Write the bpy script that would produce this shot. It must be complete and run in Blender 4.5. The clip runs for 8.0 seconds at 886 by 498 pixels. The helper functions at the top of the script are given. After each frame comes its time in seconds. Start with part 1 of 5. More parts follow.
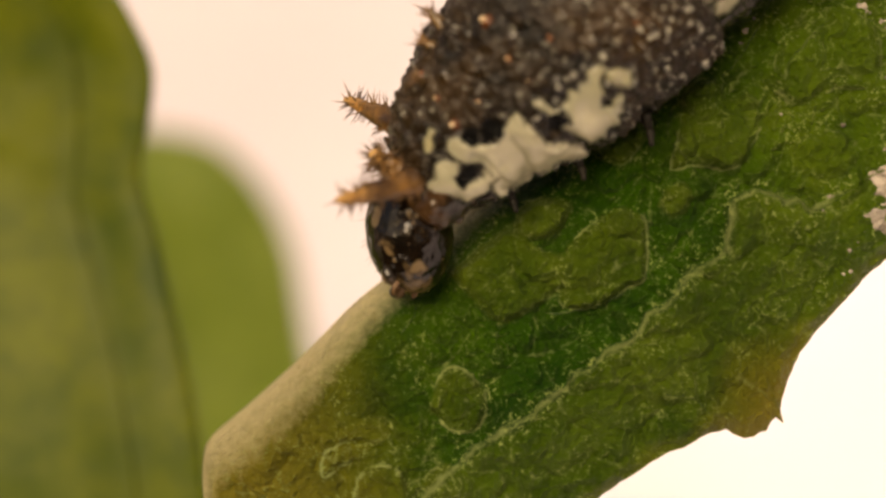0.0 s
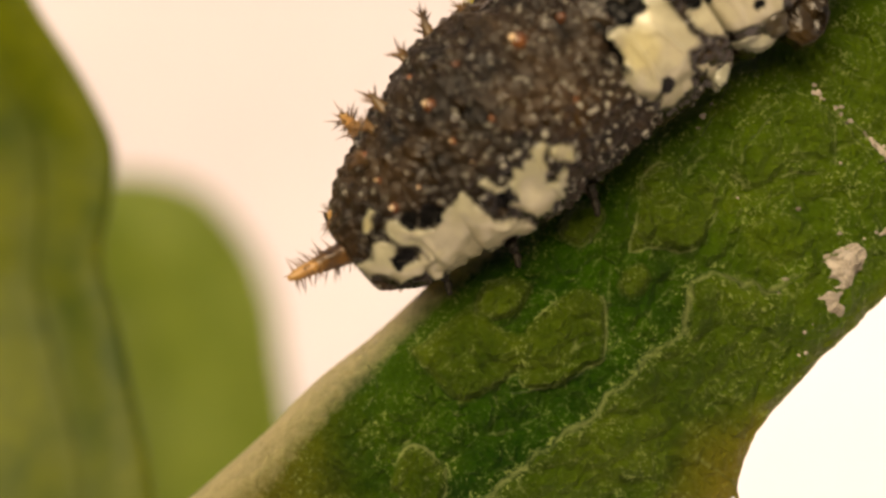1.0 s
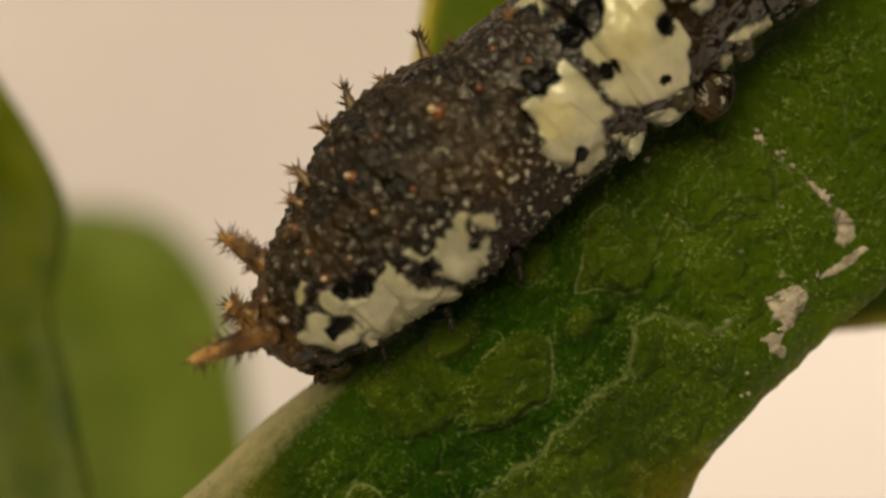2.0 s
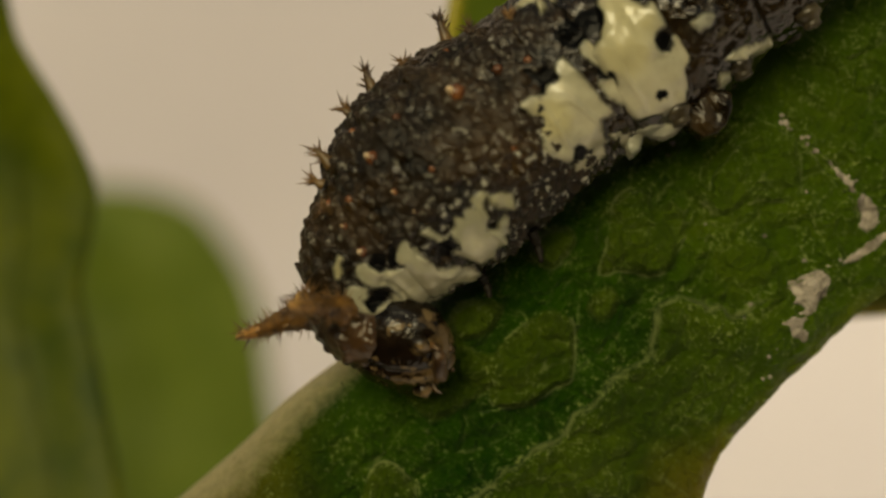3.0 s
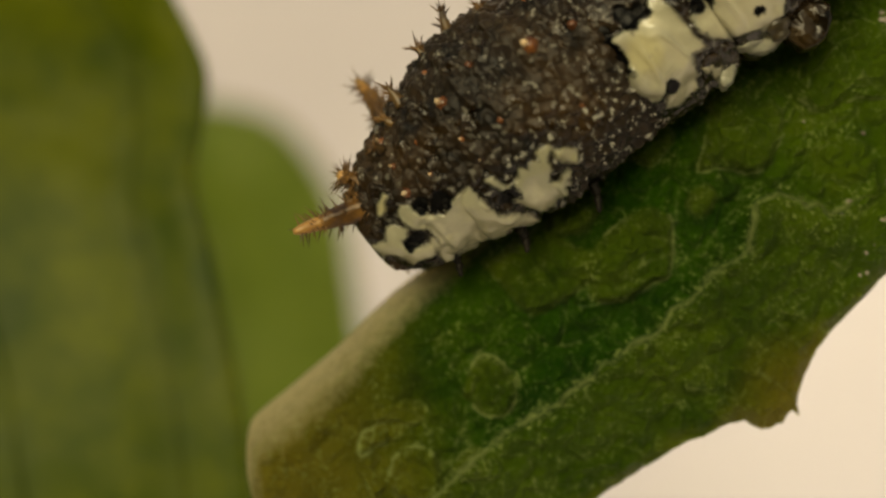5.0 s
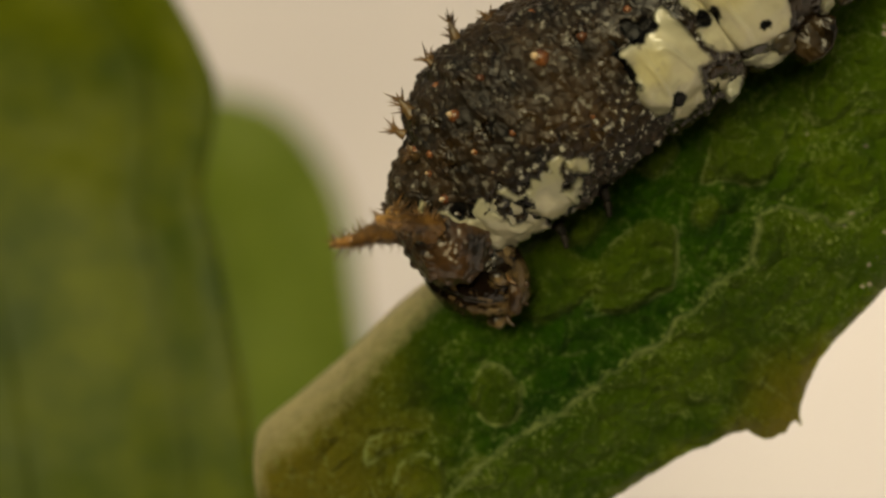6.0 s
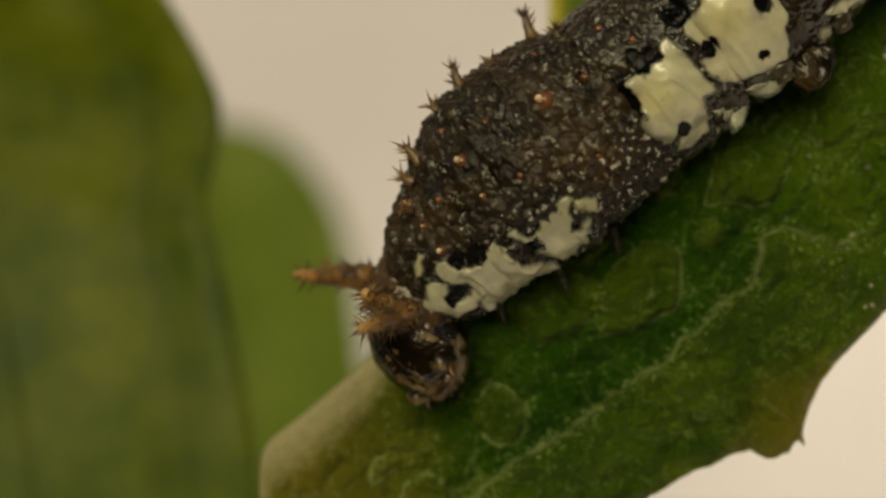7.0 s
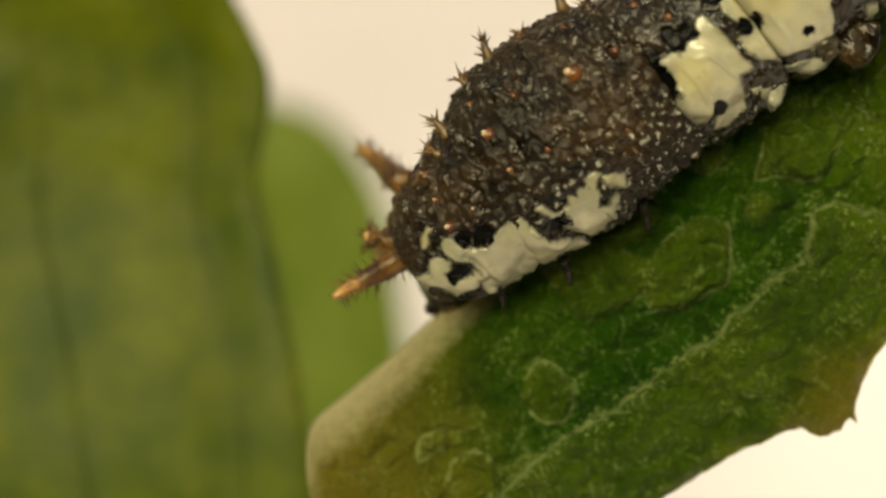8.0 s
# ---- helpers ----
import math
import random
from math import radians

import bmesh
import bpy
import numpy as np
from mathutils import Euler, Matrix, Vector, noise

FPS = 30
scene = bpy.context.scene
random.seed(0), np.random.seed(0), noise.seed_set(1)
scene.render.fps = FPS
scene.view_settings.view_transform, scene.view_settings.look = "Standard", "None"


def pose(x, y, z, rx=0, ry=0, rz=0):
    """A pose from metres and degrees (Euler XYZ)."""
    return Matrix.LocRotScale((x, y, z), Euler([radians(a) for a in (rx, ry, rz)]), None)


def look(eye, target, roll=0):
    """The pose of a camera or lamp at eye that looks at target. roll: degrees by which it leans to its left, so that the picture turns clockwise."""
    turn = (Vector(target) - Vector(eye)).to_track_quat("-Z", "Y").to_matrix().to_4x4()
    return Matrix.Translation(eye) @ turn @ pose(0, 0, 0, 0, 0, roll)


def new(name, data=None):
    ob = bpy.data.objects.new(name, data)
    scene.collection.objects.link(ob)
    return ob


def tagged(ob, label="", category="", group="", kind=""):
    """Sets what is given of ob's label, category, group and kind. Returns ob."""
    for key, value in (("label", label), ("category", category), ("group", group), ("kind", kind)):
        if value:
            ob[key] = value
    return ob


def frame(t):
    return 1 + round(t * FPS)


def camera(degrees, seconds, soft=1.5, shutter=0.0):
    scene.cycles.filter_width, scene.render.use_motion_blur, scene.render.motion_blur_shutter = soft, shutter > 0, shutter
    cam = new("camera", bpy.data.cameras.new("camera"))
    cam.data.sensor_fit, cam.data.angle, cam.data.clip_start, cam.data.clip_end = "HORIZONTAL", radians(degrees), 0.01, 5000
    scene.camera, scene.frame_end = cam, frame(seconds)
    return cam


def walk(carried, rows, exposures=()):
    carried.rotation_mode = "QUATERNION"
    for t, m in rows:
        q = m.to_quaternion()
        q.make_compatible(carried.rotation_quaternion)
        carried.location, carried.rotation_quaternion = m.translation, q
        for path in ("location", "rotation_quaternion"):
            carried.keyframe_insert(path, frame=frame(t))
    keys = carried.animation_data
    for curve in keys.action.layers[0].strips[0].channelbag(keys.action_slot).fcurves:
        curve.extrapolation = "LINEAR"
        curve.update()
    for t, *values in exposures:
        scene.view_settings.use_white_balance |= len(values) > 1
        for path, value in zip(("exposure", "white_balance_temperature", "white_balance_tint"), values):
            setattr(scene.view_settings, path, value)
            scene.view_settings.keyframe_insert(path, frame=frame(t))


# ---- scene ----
LENS = 30.0
cam = camera(LENS, 8.0, soft=2.6)
cam.data.dof.use_dof = True
cam.data.dof.focus_distance = 0.0432
cam.data.dof.aperture_fstop = 35.0

# eye in millimetres, then yaw to the left, pitch up and roll in degrees
PATH = [(0, -0.374, -43.357, -0.33, 1.249, -1.569, -1.759),
        (0.2, -0.356, -43.379, -0.218, 1.404, -1.79, -1.763),
        (0.5, -0.328, -43.659, -0.05, 0.66, -0.257, -1.529),
        (0.8, -0.22, -43.878, 0.118, 0.427, 0.111, -1.37),
        (1, -0.147, -43.914, 0.229, 0.14, 0.432, -1.371),
        (1.2, -0.132, -44.075, 0.264, -0.214, 0.931, -1.27),
        (1.5, -0.109, -44.314, 0.316, -1.388, 1.546, -1.198),
        (1.7, -0.044, -44.35, 0.309, -1.806, 1.723, -1.205),
        (2.8, -0.024, -44.68, 0.193, -0.289, 1.462, -0.763),
        (3, -0.024, -44.784, 0.169, -0.63, 1.198, -0.427),
        (3.2, -0.006, -44.88, 0.149, -1.552, 2.011, -0.227),
        (3.5, 0.019, -45.066, 0.119, -2.156, 2.739, 0.353),
        (3.7, 0.002, -45.29, 0.131, -2.232, 2.663, 0.226),
        (4, -0.024, -45.544, 0.148, -1.43, 1.364, 0.242),
        (4.2, -0.015, -45.587, 0.089, -1.058, 0.939, 0.347),
        (4.5, 0, -45.718, 0, 0, 0, -0),
        (4.8, -0.116, -45.629, -0.18, 2.129, -1.971, -0.464),
        (5, -0.177, -45.719, -0.303, 2.676, -1.734, -0.49),
        (5.2, -0.168, -45.656, -0.378, 2.814, -2.046, -0.466),
        (6.5, -0.214, -46.432, -0.299, 2.823, -0.456, -0.14),
        (6.7, -0.237, -46.414, -0.263, 2.768, -0.227, -0.175),
        (7, -0.272, -46.473, -0.208, 2.902, -0.758, -0.229),
        (7.2, -0.29, -46.106, -0.207, 2.929, -1.033, -0.475),
        (7.5, -0.316, -45.92, -0.204, 3.908, -1.105, -0.42),
        (7.7, -0.285, -46.032, -0.195, 4.264, -1.556, -0.582),
        (8, -0.237, -46.092, -0.182, 4.588, -1.61, -0.431)]


def carried_pose(x, y, z, yaw, pitch, roll):
    return pose(x / 1000, y / 1000, z / 1000, 90 + pitch, 0, yaw) @ pose(0, 0, 0, 0, 0, roll)


walk(cam, [(t, carried_pose(*p)) for t, *p in PATH],
     exposures=[(0, -0.04, 7600, 13), (0.5, 0.06, 7600, 15), (1, -0.03, 7600, 10), (1.5, -0.44, 7600, 2), (1.7, -0.56, 7600, 0), (3, -1.07, 7600, -8), (3.5, -1.06, 7600, -8), (3.7, -0.71, 7600, -8), (4, -0.34, 7600, -8), (4.2, -0.74, 7600, -8), (4.5, -0.76, 7600, -8), (5, -0.76, 7600, -8), (6.5, -0.89, 7500, -9), (7, -0.92, 7300, -10), (7.5, -0.77, 7300, -10), (8, -0.23, 7300, -10)])

# ---- world and sun: soft daylight from above, in front of the leaf ----
world = bpy.data.worlds.new("daylight")
scene.world = world
world.use_nodes = True
sky = world.node_tree.nodes.new("ShaderNodeTexSky")
sky.sky_type, sky.sun_disc = "NISHITA", False
sky.sun_elevation, sky.sun_rotation = radians(20), radians(195)
sky.air_density, sky.dust_density, sky.ozone_density = 1.0, 7.0, 0.4
world.node_tree.links.new(sky.outputs[0], world.node_tree.nodes["Background"].inputs[0])
world.node_tree.nodes["Background"].inputs[1].default_value = 0.14
sun = new("sun", bpy.data.lights.new("sun", "SUN"))
sun.data.energy, sun.data.angle, sun.data.color = 1.95, radians(28), (1.0, 0.92, 0.77)
sun.matrix_world = look((-0.25, -0.91, 0.34), (0, 0, 0))


# ---- small mathematics ----
def lattice(i, j, k, seed):
    h = (i * 374761393 + j * 668265263 + k * 2147483647 + seed * 974711) & 0xFFFFFFFF
    h = ((h ^ (h >> 13)) * 1274126177) & 0xFFFFFFFF
    h = ((h ^ (h >> 16)) * 2246822519) & 0xFFFFFFFF
    return ((h ^ (h >> 15)) & 0xFFFF) / 65535.0


def value_noise(p, seed=0):
    """Smooth noise, 0 to 1, at the rows of p."""
    f = np.floor(p)
    c, w = f.astype(np.int64), p - f
    w = w * w * (3 - 2 * w)
    total = np.zeros(len(p))
    for a in (0, 1):
        for b in (0, 1):
            for d in (0, 1):
                part_w = (w[:, 0] if a else 1 - w[:, 0]) * (w[:, 1] if b else 1 - w[:, 1]) * (w[:, 2] if d else 1 - w[:, 2])
                total += part_w * lattice(c[:, 0] + a, c[:, 1] + b, c[:, 2] + d, seed)
    return total


def rough_noise(p, seed=0, octaves=3):
    total, size, power = np.zeros(len(p)), 1.0, 0.5
    for o in range(octaves):
        total += power * (value_noise(p * size, seed + o) - 0.5)
        size, power = size * 2.1, power * 0.55
    return total


def cells(p, seed=0):
    """Distances to the nearest and second nearest of scattered points."""
    c = np.floor(p).astype(np.int64)
    near, second = np.full(len(p), 9.0), np.full(len(p), 9.0)
    for a in (-1, 0, 1):
        for b in (-1, 0, 1):
            for d in (-1, 0, 1):
                i, j, k = c[:, 0] + a, c[:, 1] + b, c[:, 2] + d
                q = np.stack([i + lattice(i, j, k, seed), j + lattice(i, j, k, seed + 7), k + lattice(i, j, k, seed + 13)], 1)
                r = np.linalg.norm(q - p, axis=1)
                second = np.minimum(second, np.maximum(near, r))
                near = np.minimum(near, r)
    return near, second


def smooth(lo, hi, v):
    s = np.clip((v - lo) / (hi - lo), 0, 1)
    return s * s * (3 - 2 * s)


def spline(points, count):
    """A smooth curve through points, evenly spaced."""
    p = np.array(points, float)
    p = np.vstack([2 * p[0] - p[1], p, 2 * p[-1] - p[-2]])
    t = np.linspace(0, 1, 24, endpoint=False)[:, None]
    run = []
    for i in range(1, len(p) - 2):
        a, b, c, d = p[i - 1], p[i], p[i + 1], p[i + 2]
        run.append(0.5 * (2 * b + (c - a) * t + (2 * a - 5 * b + 4 * c - d) * t**2 + (3 * b - a - 3 * c + d) * t**3))
    run = np.vstack(run + [p[-2:-1]])
    way = np.r_[0, np.cumsum(np.linalg.norm(np.diff(run, axis=0), axis=1))]
    at = np.linspace(0, way[-1], count)
    return np.stack([np.interp(at, way, run[:, n]) for n in range(run.shape[1])], 1)


def inside(xy, outline):
    """Signed distance to a closed outline, positive inside."""
    poly = np.array(outline, float)
    best, odd = np.full(len(xy), 1e9), np.zeros(len(xy), bool)
    for a, b in zip(poly, np.roll(poly, -1, 0)):
        e, w = b - a, xy - a
        s = np.clip((w @ e) / (e @ e), 0, 1)[:, None]
        best = np.minimum(best, np.linalg.norm(w - s * e, axis=1))
        with np.errstate(divide="ignore", invalid="ignore"):
            cross = (a[1] > xy[:, 1]) != (b[1] > xy[:, 1])
            odd ^= cross & (xy[:, 0] < (b[0] - a[0]) * (xy[:, 1] - a[1]) / (b[1] - a[1] + 1e-12) + a[0])
    return np.where(odd, best, -best)


def line_distance(xy, points):
    best = np.full(len(xy), 1e9)
    p = np.array(points, float)
    for a, b in zip(p[:-1], p[1:]):
        e, w = b - a, xy - a
        s = np.clip((w @ e) / (e @ e), 0, 1)[:, None]
        best = np.minimum(best, np.linalg.norm(w - s * e, axis=1))
    return best


TURN = np.array(((0.8, 0.0, 0.6), (0.0, 1.0, 0.0), (-0.6, 0.0, 0.8)))


# ---- mesh helpers: all shapes are given in millimetres ----
def mesh_object(name, verts, faces, material, parent=None, label="", attributes=()):
    data = bpy.data.meshes.new(name)
    data.from_pydata((np.asarray(verts, float) / 1000).tolist(), [], [list(map(int, f)) for f in faces])
    data.polygons.foreach_set("use_smooth", [True] * len(data.polygons))
    for key, values in attributes:
        data.attributes.new(key, "FLOAT", "POINT").data.foreach_set("value", np.asarray(values, np.float32))
    data.materials.append(material)
    data.update()
    ob = new(name, data)
    if parent:
        ob.parent = parent
    if label:
        tagged(ob, label=label)
    return ob


def grid_faces(nu, nv, wrap=False, start=0):
    i, j = np.meshgrid(np.arange(nu - 1), np.arange(nv if wrap else nv - 1), indexing="ij")
    k = (j + 1) % nv
    return np.stack([start + i * nv + j, start + i * nv + k, start + (i + 1) * nv + k, start + (i + 1) * nv + j], -1).reshape(-1, 4)


def shell(front, nu, nv, thick):
    """A sheet of nu by nv points closed with a second face, thick further back along y."""
    back = front.copy()
    back[:, 1] += thick
    top, n = grid_faces(nu, nv), nu * nv
    faces = [top, top[:, ::-1] + n]
    ring = np.r_[np.arange(nv), np.arange(1, nu) * nv + nv - 1, (nu - 1) * nv + np.arange(nv - 2, -1, -1), np.arange(nu - 2, 0, -1) * nv]
    nxt = np.roll(ring, -1)
    faces.append(np.stack([nxt, ring, ring + n, nxt + n], 1))
    return np.vstack([front, back]), np.vstack(faces)


def frame_of(way):
    way = np.array(way, float) / np.linalg.norm(way)
    side = np.cross(way, (0.3, 0.2, 0.93))
    side /= np.linalg.norm(side)
    return way, side, np.cross(way, side)


def tube(points, radii, sides=12, lumps=0.0, seed=0):
    """A closed rounded tube along a curve."""
    p, r = np.array(points, float), np.array(radii, float)
    verts = []
    ang = np.linspace(0, 2 * math.pi, sides, endpoint=False)
    ways = np.gradient(p, axis=0)
    for c, s, w in zip(p, r, ways):
        _, a, b = frame_of(w)
        verts.append(c + s * (np.cos(ang)[:, None] * a + np.sin(ang)[:, None] * b))
    verts = np.vstack(verts)
    if lumps:
        centre = np.repeat(p, sides, 0)
        verts = centre + (verts - centre) * (1 + lumps * rough_noise(verts * 6, seed))[:, None]
    n = len(p)
    faces = grid_faces(n, sides, True).tolist()
    verts = np.vstack([verts, p[:1], p[-1:]])
    faces += [[(j + 1) % sides, j, n * sides] for j in range(sides)]
    faces += [[(n - 1) * sides + j, (n - 1) * sides + (j + 1) % sides, n * sides + 1] for j in range(sides)]
    return verts, faces


def spike(base, way, length, radius, sides=4):
    way, a, b = frame_of(way)
    ang = np.linspace(0, 2 * math.pi, sides, endpoint=False)
    ring = np.array(base) + radius * (np.cos(ang)[:, None] * a + np.sin(ang)[:, None] * b)
    verts = np.vstack([ring, np.array(base) + way * length])
    return verts, [[j, (j + 1) % sides, sides] for j in range(sides)]


def joined(pieces):
    verts, faces, start = [], [], 0
    for v, f in pieces:
        verts.append(np.asarray(v))
        faces += [[i + start for i in q] for q in f]
        start += len(v)
    return np.vstack(verts), faces


# ---- materials ----
def node_material(name):
    m = bpy.data.materials.new(name)
    m.use_nodes = True
    return m, m.node_tree.nodes, m.node_tree.links, m.node_tree.nodes["Principled BSDF"]


def texture(nodes, links, kind, scale, detail=4.0, rough=0.6):
    where = nodes.new("ShaderNodeTexCoord")
    t = nodes.new("ShaderNodeTexNoise" if kind == "noise" else "ShaderNodeTexVoronoi")
    links.new(where.outputs["Object"], t.inputs["Vector"])
    t.inputs["Scale"].default_value = scale
    if kind == "noise":
        t.inputs["Detail"].default_value, t.inputs["Roughness"].default_value = detail, rough
        return t.outputs["Fac"]
    return t.outputs["Distance"]


def ramp(nodes, links, fac, lo, hi, c0=(0, 0, 0), c1=(1, 1, 1)):
    if lo < 0:
        fac, lo, hi = maths(nodes, links, "ADD", fac, 0.5), lo + 0.5, hi + 0.5
    r = nodes.new("ShaderNodeValToRGB")
    r.color_ramp.elements[0].position, r.color_ramp.elements[1].position = lo, hi
    r.color_ramp.elements[0].color, r.color_ramp.elements[1].color = (*c0, 1), (*c1, 1)
    links.new(fac, r.inputs[0])
    return r.outputs[0]


def blend(nodes, links, fac, a, b):
    m = nodes.new("ShaderNodeMix")
    m.data_type = "RGBA"
    for socket, v in ((m.inputs[0], fac), (m.inputs[6], a), (m.inputs[7], b)):
        if isinstance(v, tuple):
            socket.default_value = (*v, 1)
        elif isinstance(v, float):
            socket.default_value = v
        else:
            links.new(v, socket)
    return m.outputs[2]


def maths(nodes, links, op, a, b):
    m = nodes.new("ShaderNodeMath")
    m.operation = op
    for socket, v in ((m.inputs[0], a), (m.inputs[1], b)):
        if isinstance(v, float):
            socket.default_value = v
        else:
            links.new(v, socket)
    return m.outputs[0]


def stored(nodes, name):
    a = nodes.new("ShaderNodeAttribute")
    a.attribute_name = name
    return a.outputs["Fac"]


def relief(nodes, links, bsdf, height, distance, strength=0.6):
    b = nodes.new("ShaderNodeBump")
    b.inputs["Strength"].default_value, b.inputs["Distance"].default_value = strength, distance
    links.new(height, b.inputs["Height"])
    links.new(b.outputs[0], bsdf.inputs["Normal"])


def thin_leaf(nodes, links, bsdf, colour, share):
    """Lets part of the light through."""
    out = nodes["Material Output"]
    through_light, mixer = nodes.new("ShaderNodeBsdfTranslucent"), nodes.new("ShaderNodeMixShader")
    links.new(colour, through_light.inputs[0])
    mixer.inputs[0].default_value = share
    links.new(bsdf.outputs[0], mixer.inputs[1])
    links.new(through_light.outputs[0], mixer.inputs[2])
    links.new(mixer.outputs[0], out.inputs[0])


def leaf_face_material():
    m, n, k, b = node_material("crinkled_leaf")
    mottle = texture(n, k, "noise", 420, 6.0, 0.68)
    broad = texture(n, k, "noise", 170, 3.0, 0.55)
    # hollows darker, blisters paler: relief light and shade put into the greens
    green = ramp(n, k, mottle, 0.34, 0.68, (0.010, 0.050, 0.0002), (0.042, 0.128, 0.0008))
    raised = ramp(n, k, mottle, 0.32, 0.70, (0.044, 0.092, 0.0020), (0.135, 0.195, 0.013))
    part_raised = maths(n, k, "ADD", maths(n, k, "MULTIPLY", ramp(n, k, stored(n, "blister"), 0.1, 0.9), 0.78), maths(n, k, "MULTIPLY", ramp(n, k, broad, 0.46, 0.60), 0.22))
    green = blend(n, k, part_raised, green, raised)
    # brighter green and more flecks painted at upper right, for stronger light there
    sunny_end = stored(n, "sunny_end")
    green = blend(n, k, maths(n, k, "MULTIPLY", sunny_end, maths(n, k, "ADD", maths(n, k, "MULTIPLY", mottle, 0.65), 0.02)), green, (0.115, 0.215, 0.006))
    # yellower towards the cut tip and the toothed margin
    green = blend(n, k, ramp(n, k, maths(n, k, "ADD", stored(n, "old"), maths(n, k, "MULTIPLY", mottle, 0.5)), 0.35, 1.15), green, (0.22, 0.19, 0.020))
    fine = texture(n, k, "noise", 7600, 4.0, 0.75)
    glands = ramp(n, k, fine, 0.53, 0.66)
    large = ramp(n, k, texture(n, k, "noise", 800, 5.0, 0.75), 0.47, 0.58)
    fleck = maths(n, k, "MULTIPLY", glands, maths(n, k, "ADD", maths(n, k, "MULTIPLY", large, maths(n, k, "ADD", maths(n, k, "MULTIPLY", sunny_end, 0.5), 0.75)), maths(n, k, "ADD", maths(n, k, "MULTIPLY", stored(n, "frost"), 1.7), 0.12)))
    green = blend(n, k, fleck, green, (0.36, 0.45, 0.14))
    wobble = maths(n, k, "MULTIPLY", maths(n, k, "SUBTRACT", texture(n, k, "noise", 3400, 4.0, 0.7), 0.5), 1.5)
    vein = ramp(n, k, maths(n, k, "ADD", stored(n, "vein"), wobble), 0.36, 0.95)
    green = blend(n, k, maths(n, k, "MULTIPLY", vein, 0.9), green, (0.35, 0.42, 0.15))
    rim = ramp(n, k, maths(n, k, "ADD", stored(n, "rim"), maths(n, k, "MULTIPLY", wobble, 0.45)), 0.15, 0.95)
    green = blend(n, k, rim, green, (0.70, 0.63, 0.36))
    colour = green
    k.new(colour, b.inputs["Base Color"])
    k.new(ramp(n, k, mottle, 0.3, 0.7, (0.55, 0.55, 0.55), (0.34, 0.34, 0.34)), b.inputs["Roughness"])
    b.inputs["Specular IOR Level"].default_value = 0.2
    pits = ramp(n, k, texture(n, k, "noise", 2600, 3.0, 0.6), 0.60, 0.70)
    colour = blend(n, k, maths(n, k, "MULTIPLY", maths(n, k, "MULTIPLY", pits, rim), 0.45), colour, (0.30, 0.25, 0.07))
    k.new(colour, b.inputs["Base Color"])
    height = maths(n, k, "ADD", fine, maths(n, k, "MULTIPLY", texture(n, k, "noise", 1900, 4.0, 0.65), 1.3))
    height = maths(n, k, "ADD", height, maths(n, k, "MULTIPLY", texture(n, k, "noise", 800, 3.0, 0.6), 2.0))
    relief(n, k, b, height, 0.00026, 1.0)
    thin_leaf(n, k, b, colour, 0.27)
    return m


def smooth_leaf_material(name, dark, light, share=0.4, gloss=0.18):
    m, n, k, b = node_material(name)
    mottle = texture(n, k, "noise", 260, 5.0, 0.65)
    colour = ramp(n, k, mottle, 0.36, 0.64, dark, light)
    rim = ramp(n, k, stored(n, "rim"), 0.0, 1.0)
    colour = blend(n, k, rim, colour, (0.34, 0.31, 0.02))
    # groove stripe: midrib colour and the fold's shade, painted as one darker green
    rib = ramp(n, k, stored(n, "rib"), 0.0, 1.0)
    colour = blend(n, k, maths(n, k, "MULTIPLY", rib, 0.3), colour, (0.055, 0.085, 0.006))
    b.inputs["Specular IOR Level"].default_value = gloss
    k.new(colour, b.inputs["Base Color"])
    b.inputs["Roughness"].default_value = 0.5
    relief(n, k, b, texture(n, k, "noise", 1100, 4.0), 0.0001, 0.4)
    thin_leaf(n, k, b, colour, share)
    return m


